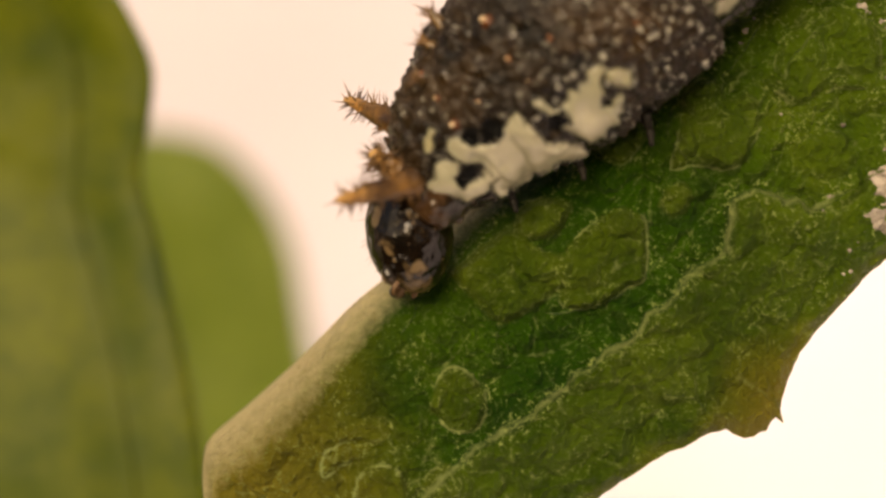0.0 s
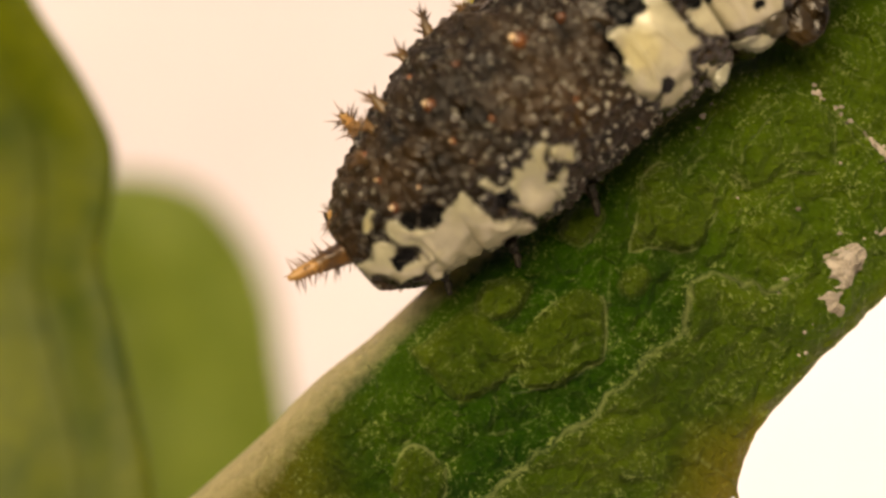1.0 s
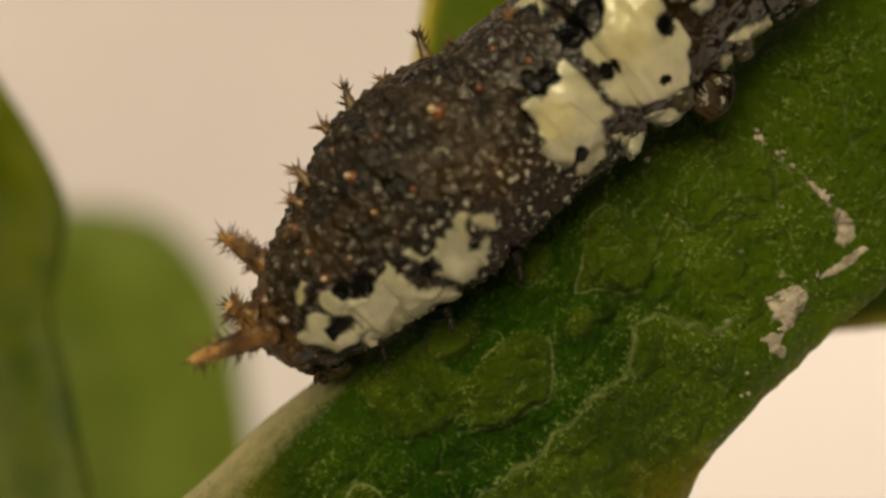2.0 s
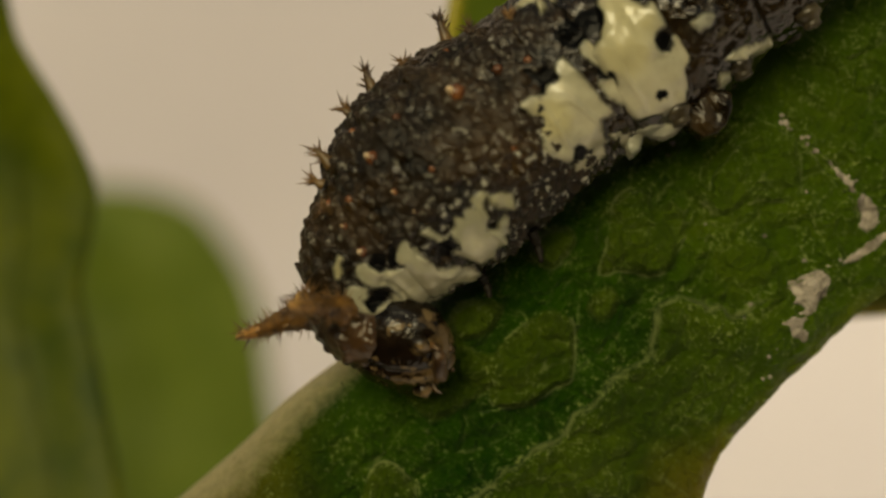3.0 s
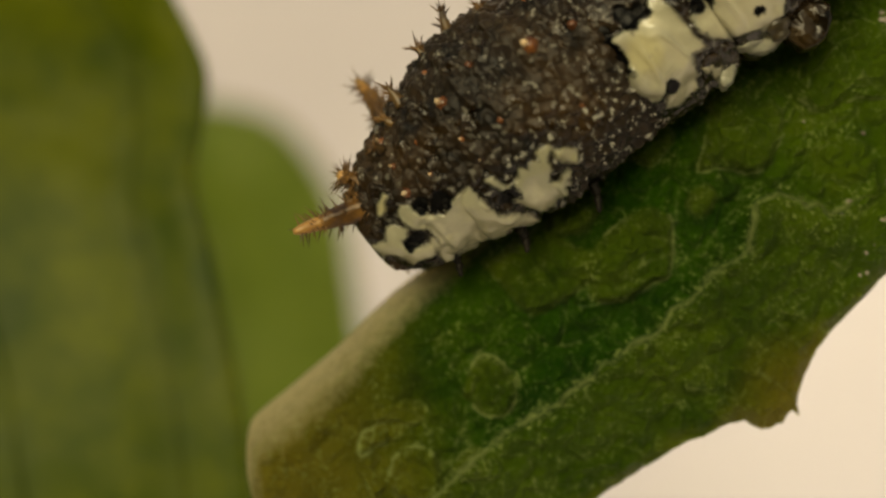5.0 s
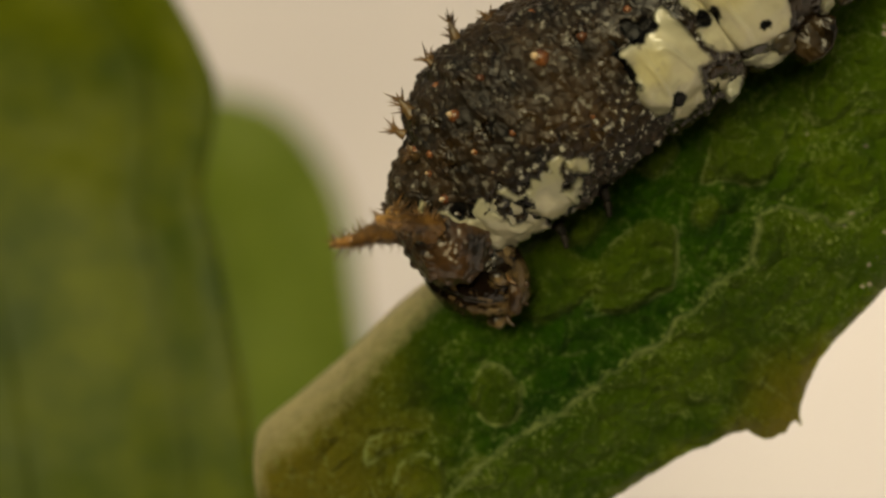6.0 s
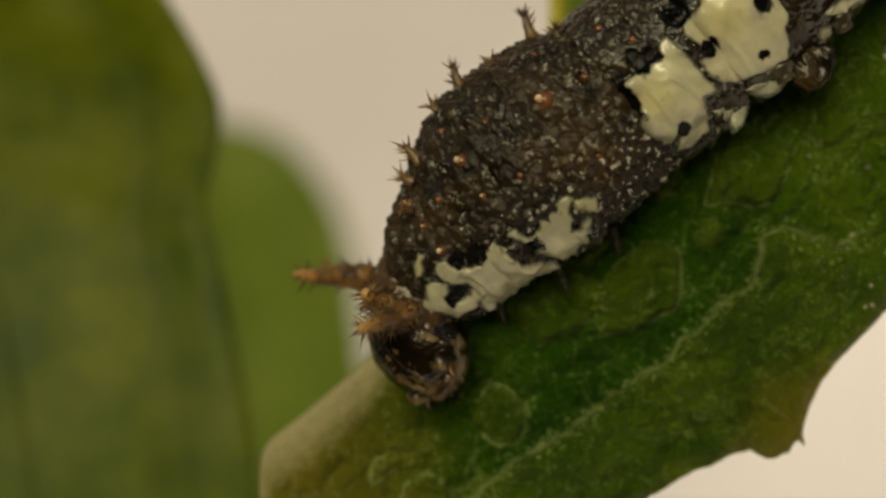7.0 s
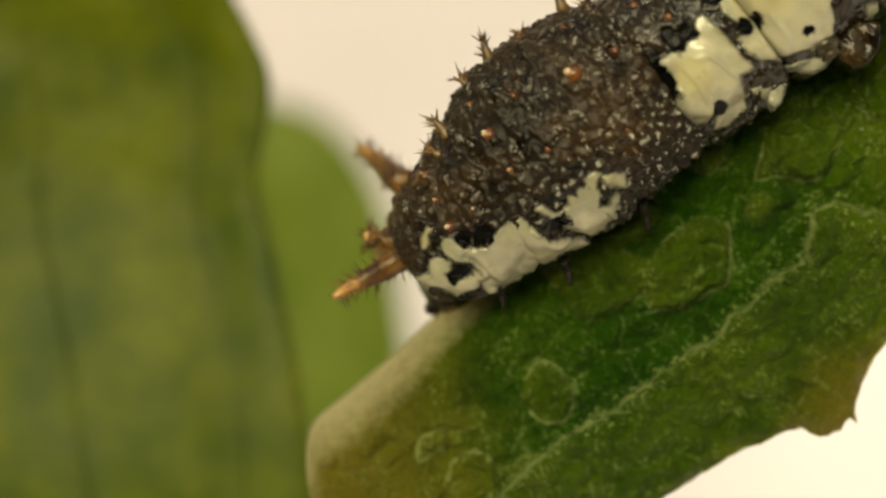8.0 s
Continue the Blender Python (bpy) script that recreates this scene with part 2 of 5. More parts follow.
def skin_material():
    m, n, k, b = node_material("warty_skin")
    mottle = texture(n, k, "noise", 700, 5.0)
    dark = ramp(n, k, mottle, 0.34, 0.70, (0.0032, 0.0022, 0.0011), (0.043, 0.0255, 0.0112))
    grain = texture(n, k, "noise", 4200, 3.0, 0.7)
    dark = blend(n, k, maths(n, k, "MULTIPLY", ramp(n, k, grain, 0.57, 0.72), 0.6), dark, (0.050, 0.036, 0.018))
    crack = ramp(n, k, texture(n, k, "voronoi", 3400), 0.05, 0.45, (0.12, 0.12, 0.12), (1, 1, 1))
    mul = n.new("ShaderNodeMix")
    mul.data_type, mul.blend_type = "RGBA", "MULTIPLY"
    mul.inputs[0].default_value = 0.6
    k.new(dark, mul.inputs[6])
    k.new(crack, mul.inputs[7])
    dark = mul.outputs[2]
    wet = stored(n, "wet")
    dark = blend(n, k, wet, dark, ramp(n, k, mottle, 0.3, 0.7, (0.0035, 0.0024, 0.0010), (0.024, 0.015, 0.006)))
    # scattered chalky specks, fewer where the skin is wet
    dry = maths(n, k, "SUBTRACT", 1.0, maths(n, k, "MULTIPLY", wet, 0.85))
    speck = maths(n, k, "MULTIPLY", ramp(n, k, texture(n, k, "noise", 4600, 2.0, 0.5), 0.60, 0.68), maths(n, k, "ADD", ramp(n, k, texture(n, k, "noise", 500, 2.0), 0.36, 0.58), maths(n, k, "MULTIPLY", stored(n, "flank"), 1.7)))
    dark = blend(n, k, maths(n, k, "MULTIPLY", maths(n, k, "MULTIPLY", speck, dry), maths(n, k, "ADD", maths(n, k, "MULTIPLY", stored(n, "flank"), 0.35), 0.5)), dark, (0.36, 0.35, 0.30))
    wobble = maths(n, k, "SUBTRACT", texture(n, k, "noise", 1700, 4.0, 0.65), 0.5)
    drift = maths(n, k, "SUBTRACT", texture(n, k, "noise", 750, 2.0), 0.5)
    edge = maths(n, k, "ADD", stored(n, "pale"), maths(n, k, "ADD", maths(n, k, "MULTIPLY", wobble, 0.30), maths(n, k, "MULTIPLY", drift, 0.16)))
    pale = ramp(n, k, edge, -0.05, 0.04)
    cream = ramp(n, k, texture(n, k, "noise", 480, 4.0), 0.35, 0.66, (0.27, 0.258, 0.185), (0.46, 0.43, 0.308))
    cream = blend(n, k, maths(n, k, "MULTIPLY", stored(n, "amber"), 0.5), cream, (0.43, 0.38, 0.17))
    cream = blend(n, k, ramp(n, k, maths(n, k, "ADD", stored(n, "pale"), maths(n, k, "MULTIPLY", drift, 1.5)), -0.08, 0.26, (0.7, 0.7, 0.7), (0, 0, 0)), cream, (0.25, 0.245, 0.17))
    cream = blend(n, k, ramp(n, k, texture(n, k, "noise", 1300, 3.0), 0.60, 0.74), cream, (0.27, 0.26, 0.20))
    # the skin is black and shiny just round the pale patches
    halo = ramp(n, k, maths(n, k, "ADD", stored(n, "pale"), maths(n, k, "MULTIPLY", drift, 0.9)), -0.34, -0.05)
    dark = blend(n, k, maths(n, k, "MULTIPLY", halo, 0.6), dark, (0.010, 0.009, 0.008))
    colour = blend(n, k, pale, dark, cream)
    spot = ramp(n, k, maths(n, k, "ADD", stored(n, "spot"), maths(n, k, "MULTIPLY", wobble, 0.55)), -0.03, 0.02)
    colour = blend(n, k, spot, colour, (0.003, 0.003, 0.003))
    k.new(blend(n, k, spot, blend(n, k, pale, blend(n, k, wet, (0.26, 0.26, 0.26), (0.62, 0.62, 0.62)), (0.55, 0.55, 0.55)), (0.08, 0.08, 0.08)), b.inputs["Specular IOR Level"])
    k.new(colour, b.inputs["Base Color"])
    shine = blend(n, k, wet, ramp(n, k, texture(n, k, "noise", 1500, 3.0), 0.50, 0.65, (0.52, 0.52, 0.52), (0.10, 0.10, 0.10)), (0.12, 0.12, 0.12))
    shine = blend(n, k, halo, shine, (0.16, 0.16, 0.16))
    shine = blend(n, k, pale, shine, (0.14, 0.14, 0.14))
    k.new(shine, b.inputs["Roughness"])
    plain = ramp(n, k, pale, 0, 1, (1, 1, 1), (0.22, 0.22, 0.22))
    soft_fold = maths(n, k, "MULTIPLY", texture(n, k, "noise", 330, 2.0), maths(n, k, "MULTIPLY", pale, 3.0))
    height = maths(n, k, "ADD", maths(n, k, "MULTIPLY", maths(n, k, "ADD", grain, mottle), maths(n, k, "MULTIPLY", plain, 0.6)), soft_fold)
    relief(n, k, b, height, 0.00007, 0.8)
    return m


def chitin_material(name, dark, light, rough=0.3, scale=900.0, lo=0.35, hi=0.7, gloss=0.5):
    m, n, k, b = node_material(name)
    colour = ramp(n, k, texture(n, k, "noise", scale, 4.0), lo, hi, dark, light)
    k.new(colour, b.inputs["Base Color"])
    b.inputs["Roughness"].default_value = rough
    b.inputs["Specular IOR Level"].default_value = gloss
    relief(n, k, b, texture(n, k, "noise", 2800, 3.0), 0.00005, 0.5)
    return m


def head_material():
    m, n, k, b = node_material("glossy_head")
    dark = ramp(n, k, texture(n, k, "noise", 800, 4.0), 0.35, 0.7, (0.003, 0.0020, 0.0012), (0.016, 0.009, 0.0045))
    where, split = n.new("ShaderNodeTexCoord"), n.new("ShaderNodeSeparateXYZ")
    k.new(where.outputs["Object"], split.inputs[0])
    low = maths(n, k, "MULTIPLY", split.outputs[2], -700.0)
    blotch = ramp(n, k, maths(n, k, "ADD", maths(n, k, "MULTIPLY", low, 0.16), texture(n, k, "noise", 1050, 3.0)), 0.62, 0.70)
    colour = blend(n, k, maths(n, k, "MULTIPLY", blotch, 0.6), dark, (0.15, 0.10, 0.046))
    colour = blend(n, k, maths(n, k, "MULTIPLY", ramp(n, k, texture(n, k, "noise", 1700, 2.0), 0.60, 0.66), 0.7), colour, (0.20, 0.14, 0.07))
    k.new(colour, b.inputs["Base Color"])
    b.inputs["Roughness"].default_value = 0.2
    b.inputs["Specular IOR Level"].default_value = 0.35
    relief(n, k, b, texture(n, k, "noise", 1100, 3.0), 0.0002, 0.8)
    return m


def wall_material(name, dark, light):
    m, n, k, b = node_material(name)
    stain = texture(n, k, "noise", 9, 3.0)
    colour = ramp(n, k, stain, 0.3, 0.7, dark, light)
    colour = blend(n, k, maths(n, k, "MULTIPLY", texture(n, k, "noise", 240, 4.0), 0.15), colour, (0.50, 0.46, 0.46))
    k.new(colour, b.inputs["Base Color"])
    b.inputs["Roughness"].default_value = 0.8
    relief(n, k, b, texture(n, k, "noise", 300, 4.0), 0.0006, 0.3)
    return m


LEAF = leaf_face_material()
VEIN = chitin_material("leaf_vein", (0.012, 0.036, 0.001), (0.13, 0.175, 0.03), 0.5, 4200.0, 0.46, 0.62)
SCAB = chitin_material("dry_scab", (0.15, 0.13, 0.10), (0.38, 0.335, 0.285), 0.8, 2600.0, 0.38, 0.62)
FAR_LEAF = smooth_leaf_material("soft_leaf", (0.050, 0.084, 0.0005), (0.140, 0.168, 0.002), 0.42, 0.24)
DARK_LEAF = smooth_leaf_material("dark_leaf", (0.055, 0.100, 0.003), (0.105, 0.150, 0.006), 0.35)
HAZY_LEAF = smooth_leaf_material("pale_leaf", (0.140, 0.200, 0.022), (0.215, 0.275, 0.048), 0.5)
SKIN = skin_material()
HEAD = head_material()
CHEEK = chitin_material("mottled_cheek", (0.010, 0.006, 0.003), (0.21, 0.14, 0.065), 0.3, 1100.0, 0.46, 0.66)
MOUTH = chitin_material("tan_mouthparts", (0.020, 0.010, 0.004), (0.13, 0.07, 0.028), 0.35, 1500.0)
SPINE = chitin_material("brown_spine", (0.035, 0.020, 0.008), (0.17, 0.10, 0.035), 0.4, 1500.0)
HORN = chitin_material("amber_horn", (0.028, 0.012, 0.0045), (0.19, 0.095, 0.022), 0.42, 1500.0, 0.36, 0.66)
HORN_TIP = chitin_material("pale_horn_tip", (0.26, 0.12, 0.03), (0.50, 0.31, 0.11), 0.35, 900.0)
RUST = chitin_material("rusty_collar", (0.007, 0.0042, 0.002), (0.068, 0.034, 0.013), 0.32, 1100.0, 0.38, 0.66)
MARGIN = chitin_material("yellow_margin", (0.22, 0.19, 0.006), (0.40, 0.34, 0.015), 0.45, 300.0)
WART = chitin_material("rust_wart", (0.07, 0.024, 0.010), (0.22, 0.085, 0.030), 0.25, 1800.0)
# pale wart tips, their highlight put into the colour
PEARL = chitin_material("pearly_tip", (0.50, 0.34, 0.18), (0.72, 0.58, 0.40), 0.25, 1500.0)
LEG = chitin_material("dark_leg", (0.003, 0.0024, 0.0012), (0.013, 0.010, 0.006), 0.55, 900.0, gloss=0.2)
FOOT = chitin_material("brown_proleg", (0.016, 0.012, 0.006), (0.07, 0.055, 0.03), 0.35, 700.0)
FOLD = chitin_material("pale_fold", (0.17, 0.17, 0.13), (0.44, 0.43, 0.33), 0.26, 900.0, gloss=0.4)
BROWN_FOLD = chitin_material("brown_fold", (0.006, 0.004, 0.0016), (0.034, 0.021, 0.008), 0.26, 1300.0, gloss=0.28)
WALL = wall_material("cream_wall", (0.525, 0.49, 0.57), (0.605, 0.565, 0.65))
# added paler part of the backdrop, standing for brighter light at lower right
BRIGHT_WALL = wall_material("bright_wall", (0.79, 0.73, 0.86), (0.89, 0.83, 0.94))


# ---- far behind: a cream wall whose swept-forward foot is painted paler for brighter light ----
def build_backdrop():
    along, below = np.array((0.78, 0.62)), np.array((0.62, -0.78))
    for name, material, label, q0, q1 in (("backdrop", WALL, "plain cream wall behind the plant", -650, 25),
                                          ("sweep", BRIGHT_WALL, "forward-swept part of the backdrop, painted paler for brighter light", 25, 420)):
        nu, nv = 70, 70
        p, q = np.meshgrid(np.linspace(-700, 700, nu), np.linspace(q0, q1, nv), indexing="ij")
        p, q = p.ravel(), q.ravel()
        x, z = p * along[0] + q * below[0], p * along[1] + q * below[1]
        # bent forward at lower right so that it catches more sun
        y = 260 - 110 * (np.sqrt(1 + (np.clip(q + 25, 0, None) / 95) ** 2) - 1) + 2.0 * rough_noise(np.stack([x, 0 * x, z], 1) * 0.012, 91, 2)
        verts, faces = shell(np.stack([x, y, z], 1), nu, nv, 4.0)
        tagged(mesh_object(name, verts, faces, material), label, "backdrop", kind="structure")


# ---- the leaf that carries the caterpillar ----
# raised blisters of the blade: height, how bright the crest is, outline
PLATEAUS = []
PLATEAUS.append((0.3, 0.9, [(2.41, -1.05), (2.88, -0.72), (3.41, -0.53), (3.92, -0.88), (4.04, -1.58), (3.95, -2.38), (3.18, -2.84), (2.56, -3.23), (1.79, -3.12), (1.64, -2.42), (1.8, -1.64)]))
PLATEAUS.append((0.22, 0.45, [(-1.24, -2.08), (-0.19, -1.38), (0.41, -0.96), (1.27, -1.57), (2.0, -1.74), (1.83, -2.47), (1.23, -3.04), (0.33, -3.53), (-0.1, -3.37), (-0.53, -2.92)]))
PLATEAUS.append((0.26, 0.9, [(-1.63, -5.03), (-1.39, -4.66), (-0.99, -4.6), (-0.59, -4.88), (-0.37, -5.28), (-0.32, -5.8), (-0.56, -6.27), (-1.22, -6.25), (-1.51, -5.92), (-1.8, -5.76)]))
PLATEAUS.append((0.3, 1.0, [(-3.77, -7.48), (-3.54, -7.27), (-3.14, -7.13), (-2.73, -7.22), (-2.42, -7.6), (-2.34, -8.12), (-2.7, -8.63), (-3.66, -8.6), (-3.87, -8.08)]))
PLATEAUS.append((0.2, 0.6, [(-2.08, -7.75), (-1.77, -7.32), (-1.32, -7.14), (-0.96, -7.49), (-1.05, -7.86), (-1.42, -8.07), (-1.87, -7.98)]))
PLATEAUS.append((0.2, 1.0, [(-4.64, -6.79), (-4.34, -6.58), (-3.89, -6.47), (-3.38, -6.68), (-3.61, -6.93), (-4.13, -7.15), (-4.59, -7.39), (-4.71, -7.09)]))
PLATEAUS.append((0.12, 0.5, [(-4.32, -6.13), (-3.57, -5.86), (-2.91, -5.95), (-2.85, -6.4), (-3.38, -6.68), (-3.89, -6.47), (-4.26, -6.58)]))
PLATEAUS.append((0.3, 0.8, [(4.96, 1.9), (5.11, 2.41), (5.46, 2.69), (5.95, 2.65), (6.35, 2.23), (6.79, 2.36), (7.07, 1.76), (6.75, 0.75), (6.15, 0.33), (5.28, 0.43), (4.62, 0.38), (4.79, 1.11)]))
PLATEAUS.append((0.34, 0.6, [(0.49, -0.89), (0.87, -0.38), (1.53, -0.18), (2.04, -0.45), (1.95, -0.86), (1.73, -1.14), (1.13, -1.35), (0.62, -1.26)]))
PLATEAUS.append((0.34, 0.6, [(2.8, 0.66), (2.82, 1.17), (3.2, 1.62), (3.78, 1.69), (4.02, 1.35), (3.83, 0.87), (3.46, 0.53)]))
PLATEAUS.append((0.2, 0.4, [(4.26, -0.57), (4.49, -0.11), (4.94, 0.04), (5.25, -0.27), (5.1, -0.73), (4.64, -0.88)]))
PLATEAUS.append((0.2, 0.7, [(7.38, 2.63), (7.54, 3.35), (7.85, 3.92), (8.44, 4.34), (9.31, 4.46), (10.16, 3.7), (10.13, 2.4), (8.97, 2.29), (8.09, 1.88), (7.58, 2.11)]))
PLATEAUS.append((0.14, 0.4, [(7.78, 1.16), (8.37, 1.36), (9.23, 1.11), (9.51, 0.52), (8.91, -0.05), (8.04, 0.13), (7.69, 0.58)]))
VEINS = []
VEINS.append((1.0, 0.1, [(9.05, -0.42), (8.31, -0.76), (7.88, -0.45), (7.52, -0.59), (6.87, -0.2), (6.35, -0.48), (6.12, -1.06), (6.08, -1.82), (5.47, -2.12), (4.86, -2.58), (4.4, -3.13), (4.05, -3.36), (3.71, -3.9), (3.17, -4.16), (2.56, -4.6), (2.01, -4.91), (1.7, -5.3), (1.16, -5.62), (0.93, -5.93), (0.38, -6.17), (-0.09, -6.43), (-0.6, -6.7), (-1.2, -7.25), (-2.88, -8.73)]))
VEINS.append((0.8, 0.07, [(10.25, 4.08), (10.72, 3.3), (11.66, 2.2), (12.12, 1.5)]))
VEINS.append((0.6, 0.06, [(4.31, -5.45), (5.09, -5.61), (5.56, -6.08)]))
VEINS.append((0.6, 0.05, [(5.09, 0.64), (4.62, 1.27), (4.94, 2.2), (6.34, 2.98), (7.44, 4.7)]))
VEINS.append((0.7, 0.05, [(-2.33, -2.48), (-2.09, -3.11), (-2.48, -3.73)]))
VEINS.append((0.5, 0.05, [(0.72, -3.11), (1.81, -3.27), (3.38, -2.8), (4.47, -1.86)]))
VEINS.append((0.6, 0.05, [(9.31, -2.48), (9.62, -2.02), (10.41, -1.55)]))
VEINS.append((0.8, 0.06, [(7.6, 2.64), (7.79, 3.11), (8.18, 3.51), (8.52, 3.89), (8.96, 4.14)]))
VEINS.append((0.8, 0.06, [(9.59, 4.24), (10.02, 4.05), (10.37, 3.85), (10.76, 3.62), (11.31, 3.08)]))
VEINS.append((0.7, 0.05, [(7.67, -0.37), (8.31, -0.79), (8.75, -0.63), (9.08, -0.37)]))
SCABS = [[(9.75, -0.02), (9.91, 0.2), (10.25, 0.33), (10.66, 0.5), (10.84, 0.33), (10.94, 0.08), (10.84, -0.23), (10.59, -0.42), (10.5, -0.67), (10.22, -0.8), (9.94, -0.7), (10.16, -0.58), (9.84, -0.42), (9.94, -0.23)],
                    [(9.81, -0.77), (10.19, -0.83), (10.09, -1.11), (10.31, -1.23), (10.19, -1.48), (9.81, -1.36), (9.69, -1.08), (9.47, -0.98)],
                    [(11.62, 2.33), (11.81, 2.52), (12.09, 2.42), (12.28, 2.11), (12.38, 1.73), (12.0, 1.48), (11.75, 1.61), (11.88, 1.95)],
                    [(12.47, 1.48), (12.69, 1.39), (12.12, 0.98), (11.66, 0.67), (11.19, 0.61), (11.81, 1.08)],
                    [(10.84, 3.55), (11.19, 3.27), (11.59, 2.8), (11.72, 2.45), (11.5, 2.55), (11.19, 2.98)]]
CRUMBS = [(9.91, 4.27, 0.05), (9.65, 4.46, 0.09), (11.18, 3.2, 0.06), (9.77, 4.45, 0.1), (11.48, 3.0, 0.05), (10.23, 4.03, 0.09), (11.35, 2.95, 0.08), (10.55, 3.72, 0.05), (11.66, 2.86, 0.06), (11.53, 2.82, 0.09), (10.62, 3.68, 0.07), (9.81, 4.3, 0.04), (9.67, 4.67, 0.07), (10.52, 3.64, 0.05), (10.35, 3.86, 0.06), (10.37, 4.06, 0.07), (10.25, 0.72, 0.06)]
CRUMBS += [(9.19, 1.39, 0.06), (9.03, 1.23, 0.04), (10.33, 2.59, 0.05), (9.16, -1.86, 0.06), (9.39, -1.67, 0.05), (9.55, -1.39, 0.04), (7.59, 1.73, 0.05), (8.06, -0.61, 0.05), (8.77, -0.45, 0.06), (8.53, -0.8, 0.04), (9.28, -2.42, 0.07), (9.08, -2.48, 0.05), (6.97, 4.23, 0.06), (6.73, 3.92, 0.08), (6.58, 3.61, 0.05), (11.19, 0.72, 0.06), (10.88, 0.56, 0.05)]


def build_main_leaf():
    nu, nv = 700, 270
    top = spline([(-8.06, -6.74), (-7.72, -6.37), (-6.86, -5.69), (-5.25, -4.33), (-3.84, -2.98), (-2.12, -1.67), (0.2, 0.36), (2.75, 2.44), (5.25, 4.31), (7.91, 6.27), (10.88, 8.45), (15.25, 11.73)], nu)
    low = np.array([(-7.93, -8.11), (-7.72, -8.89), (-5.69, -10.45), (-2.25, -10.61), (0.72, -9.36), (2.44, -8.3), (3.52, -7.63), (3.99, -7.28), (4.46, -7.04), (4.85, -6.95), (5.27, -6.69), (5.58, -6.57), (5.78, -6.57), (6.01, -6.5), (6.2, -6.64), (6.44, -6.74), (6.68, -6.7), (6.88, -6.58), (7.05, -6.56), (7.15, -6.29), (7.28, -6.2), (7.37, -6.29), (7.51, -6.4), (7.45, -6.15), (7.46, -5.76), (7.62, -5.29), (7.77, -5.02), (7.98, -4.52), (8.67, -3.7), (9.64, -2.7), (10.55, -1.86), (11.64, -0.88), (12.89, 0.14), (14.3, 1.36), (16.02, 2.95), (18.52, 5.45)])
    way = np.r_[0, np.cumsum(np.linalg.norm(np.diff(low, axis=0), axis=1))]
    low = np.stack([np.interp(np.linspace(0, way[-1], nu), way, low[:, n]) for n in (0, 1)], 1)
    low += 0.05 * np.stack([rough_noise(np.stack([low[:, 0], 0 * low[:, 0], low[:, 1]], 1) * 2.2, 301 + n, 3) for n in (0, 9)], 1)
    u, v = np.meshgrid(np.linspace(0, 1, nu), np.linspace(0, 1, nv) ** 1.12, indexing="ij")
    u, v = u.ravel(), v.ravel()
    xz = np.repeat(top, nv, 0) * (1 - v)[:, None] + np.repeat(low, nv, 0) * v[:, None]
    width = np.repeat(np.linalg.norm(top - low, axis=1), nv)
    along = np.repeat(np.r_[0, np.cumsum(np.linalg.norm(np.diff(top, axis=0), axis=1))], nv)
    down, up = v * width, (1 - v) * width
    flat = np.stack([xz[:, 0], 0 * u, xz[:, 1]], 1)
    # the upper margin rolls away from the eye, the cut end a little too
    turn = 1.75
    y = turn - np.sqrt(np.maximum(turn**2 - np.clip(turn - down, 0, turn) ** 2, 0))
    end = 1.1
    y += 0.45 * (end - np.sqrt(np.maximum(end**2 - np.clip(end - along, 0, end) ** 2, 0)))
    y += 0.5 * np.clip(0.8 - up, 0, 0.8) ** 2
    y += 0.3 * rough_noise(flat * 0.2, 3, 2) * smooth(0.0, 2.0, up)
    # quilted blisters between sunken veinlets
    warp = flat + 0.5 * np.stack([rough_noise(flat * 0.7, 11), 0 * u, rough_noise(flat * 0.7, 17)], 1)
    n1, n2 = cells(warp * 0.52 + (0, 0.5, 0), 5)
    quilt = smooth(0.0, 0.42, n2 - n1)
    m1, m2 = cells(warp * 1.5 + (3, 0.5, 0), 9)
    small = smooth(0.0, 0.5, m2 - m1)
    calm = smooth(0.7, 2.2, down)
    y -= calm * (0.20 * quilt + 0.12 * small)
    domes, vein, frost = np.zeros(len(u)), np.zeros(len(u)), np.zeros(len(u))
    bent = xz + 0.32 * np.stack([rough_noise(flat * 1.8, 31, 4), rough_noise(flat * 1.8, 37, 4)], 1)
    jagged = xz + np.stack([0.22 * rough_noise(flat * 1.3, 33, 3) + 0.10 * rough_noise(flat * 6.0, 34, 2), 0.22 * rough_noise(flat * 1.3, 35, 3) + 0.10 * rough_noise(flat * 6.0, 36, 2)], 1)
    broken = smooth(-0.16, 0.10, rough_noise(flat * 1.7, 29, 3))
    for height, crest, outline in PLATEAUS:
        ring = np.array(outline)
        lo, hi = ring.min(0) - 0.8, ring.max(0) + 0.8
        k = np.where(((xz > lo) & (xz < hi)).all(1))[0]
        deep = inside(jagged[k], spline(outline + outline[:1], 48)[:-1])
        rise = smooth(-0.07, 0.25, deep)
        y[k] -= 1.5 * height * rise * (0.75 + 0.25 * smooth(0.2, 0.9, deep))
        domes[k] = np.maximum(domes[k], smooth(-0.05, 0.12, deep))
        edge = np.exp(-((deep - 0.02) / 0.05) ** 2)
        vein[k] = np.maximum(vein[k], 1.1 * crest * edge * (0.08 + 0.92 * broken[k]))
        frost[k] = np.maximum(frost[k], 0.55 * crest * np.exp(-((deep - 0.06) / 0.14) ** 2))
    # the two strong ribs and a few fine ones, raised and pale
    for rank, (strength, size, line) in enumerate(VEINS):
        strength *= 0.9 if rank else 1.0
        near = np.exp(-(line_distance(bent, line) / (0.65 * size)) ** 2) * (0.65 + 0.35 * smooth(-0.1, 0.1, rough_noise(flat * 1.5, 39, 2)))
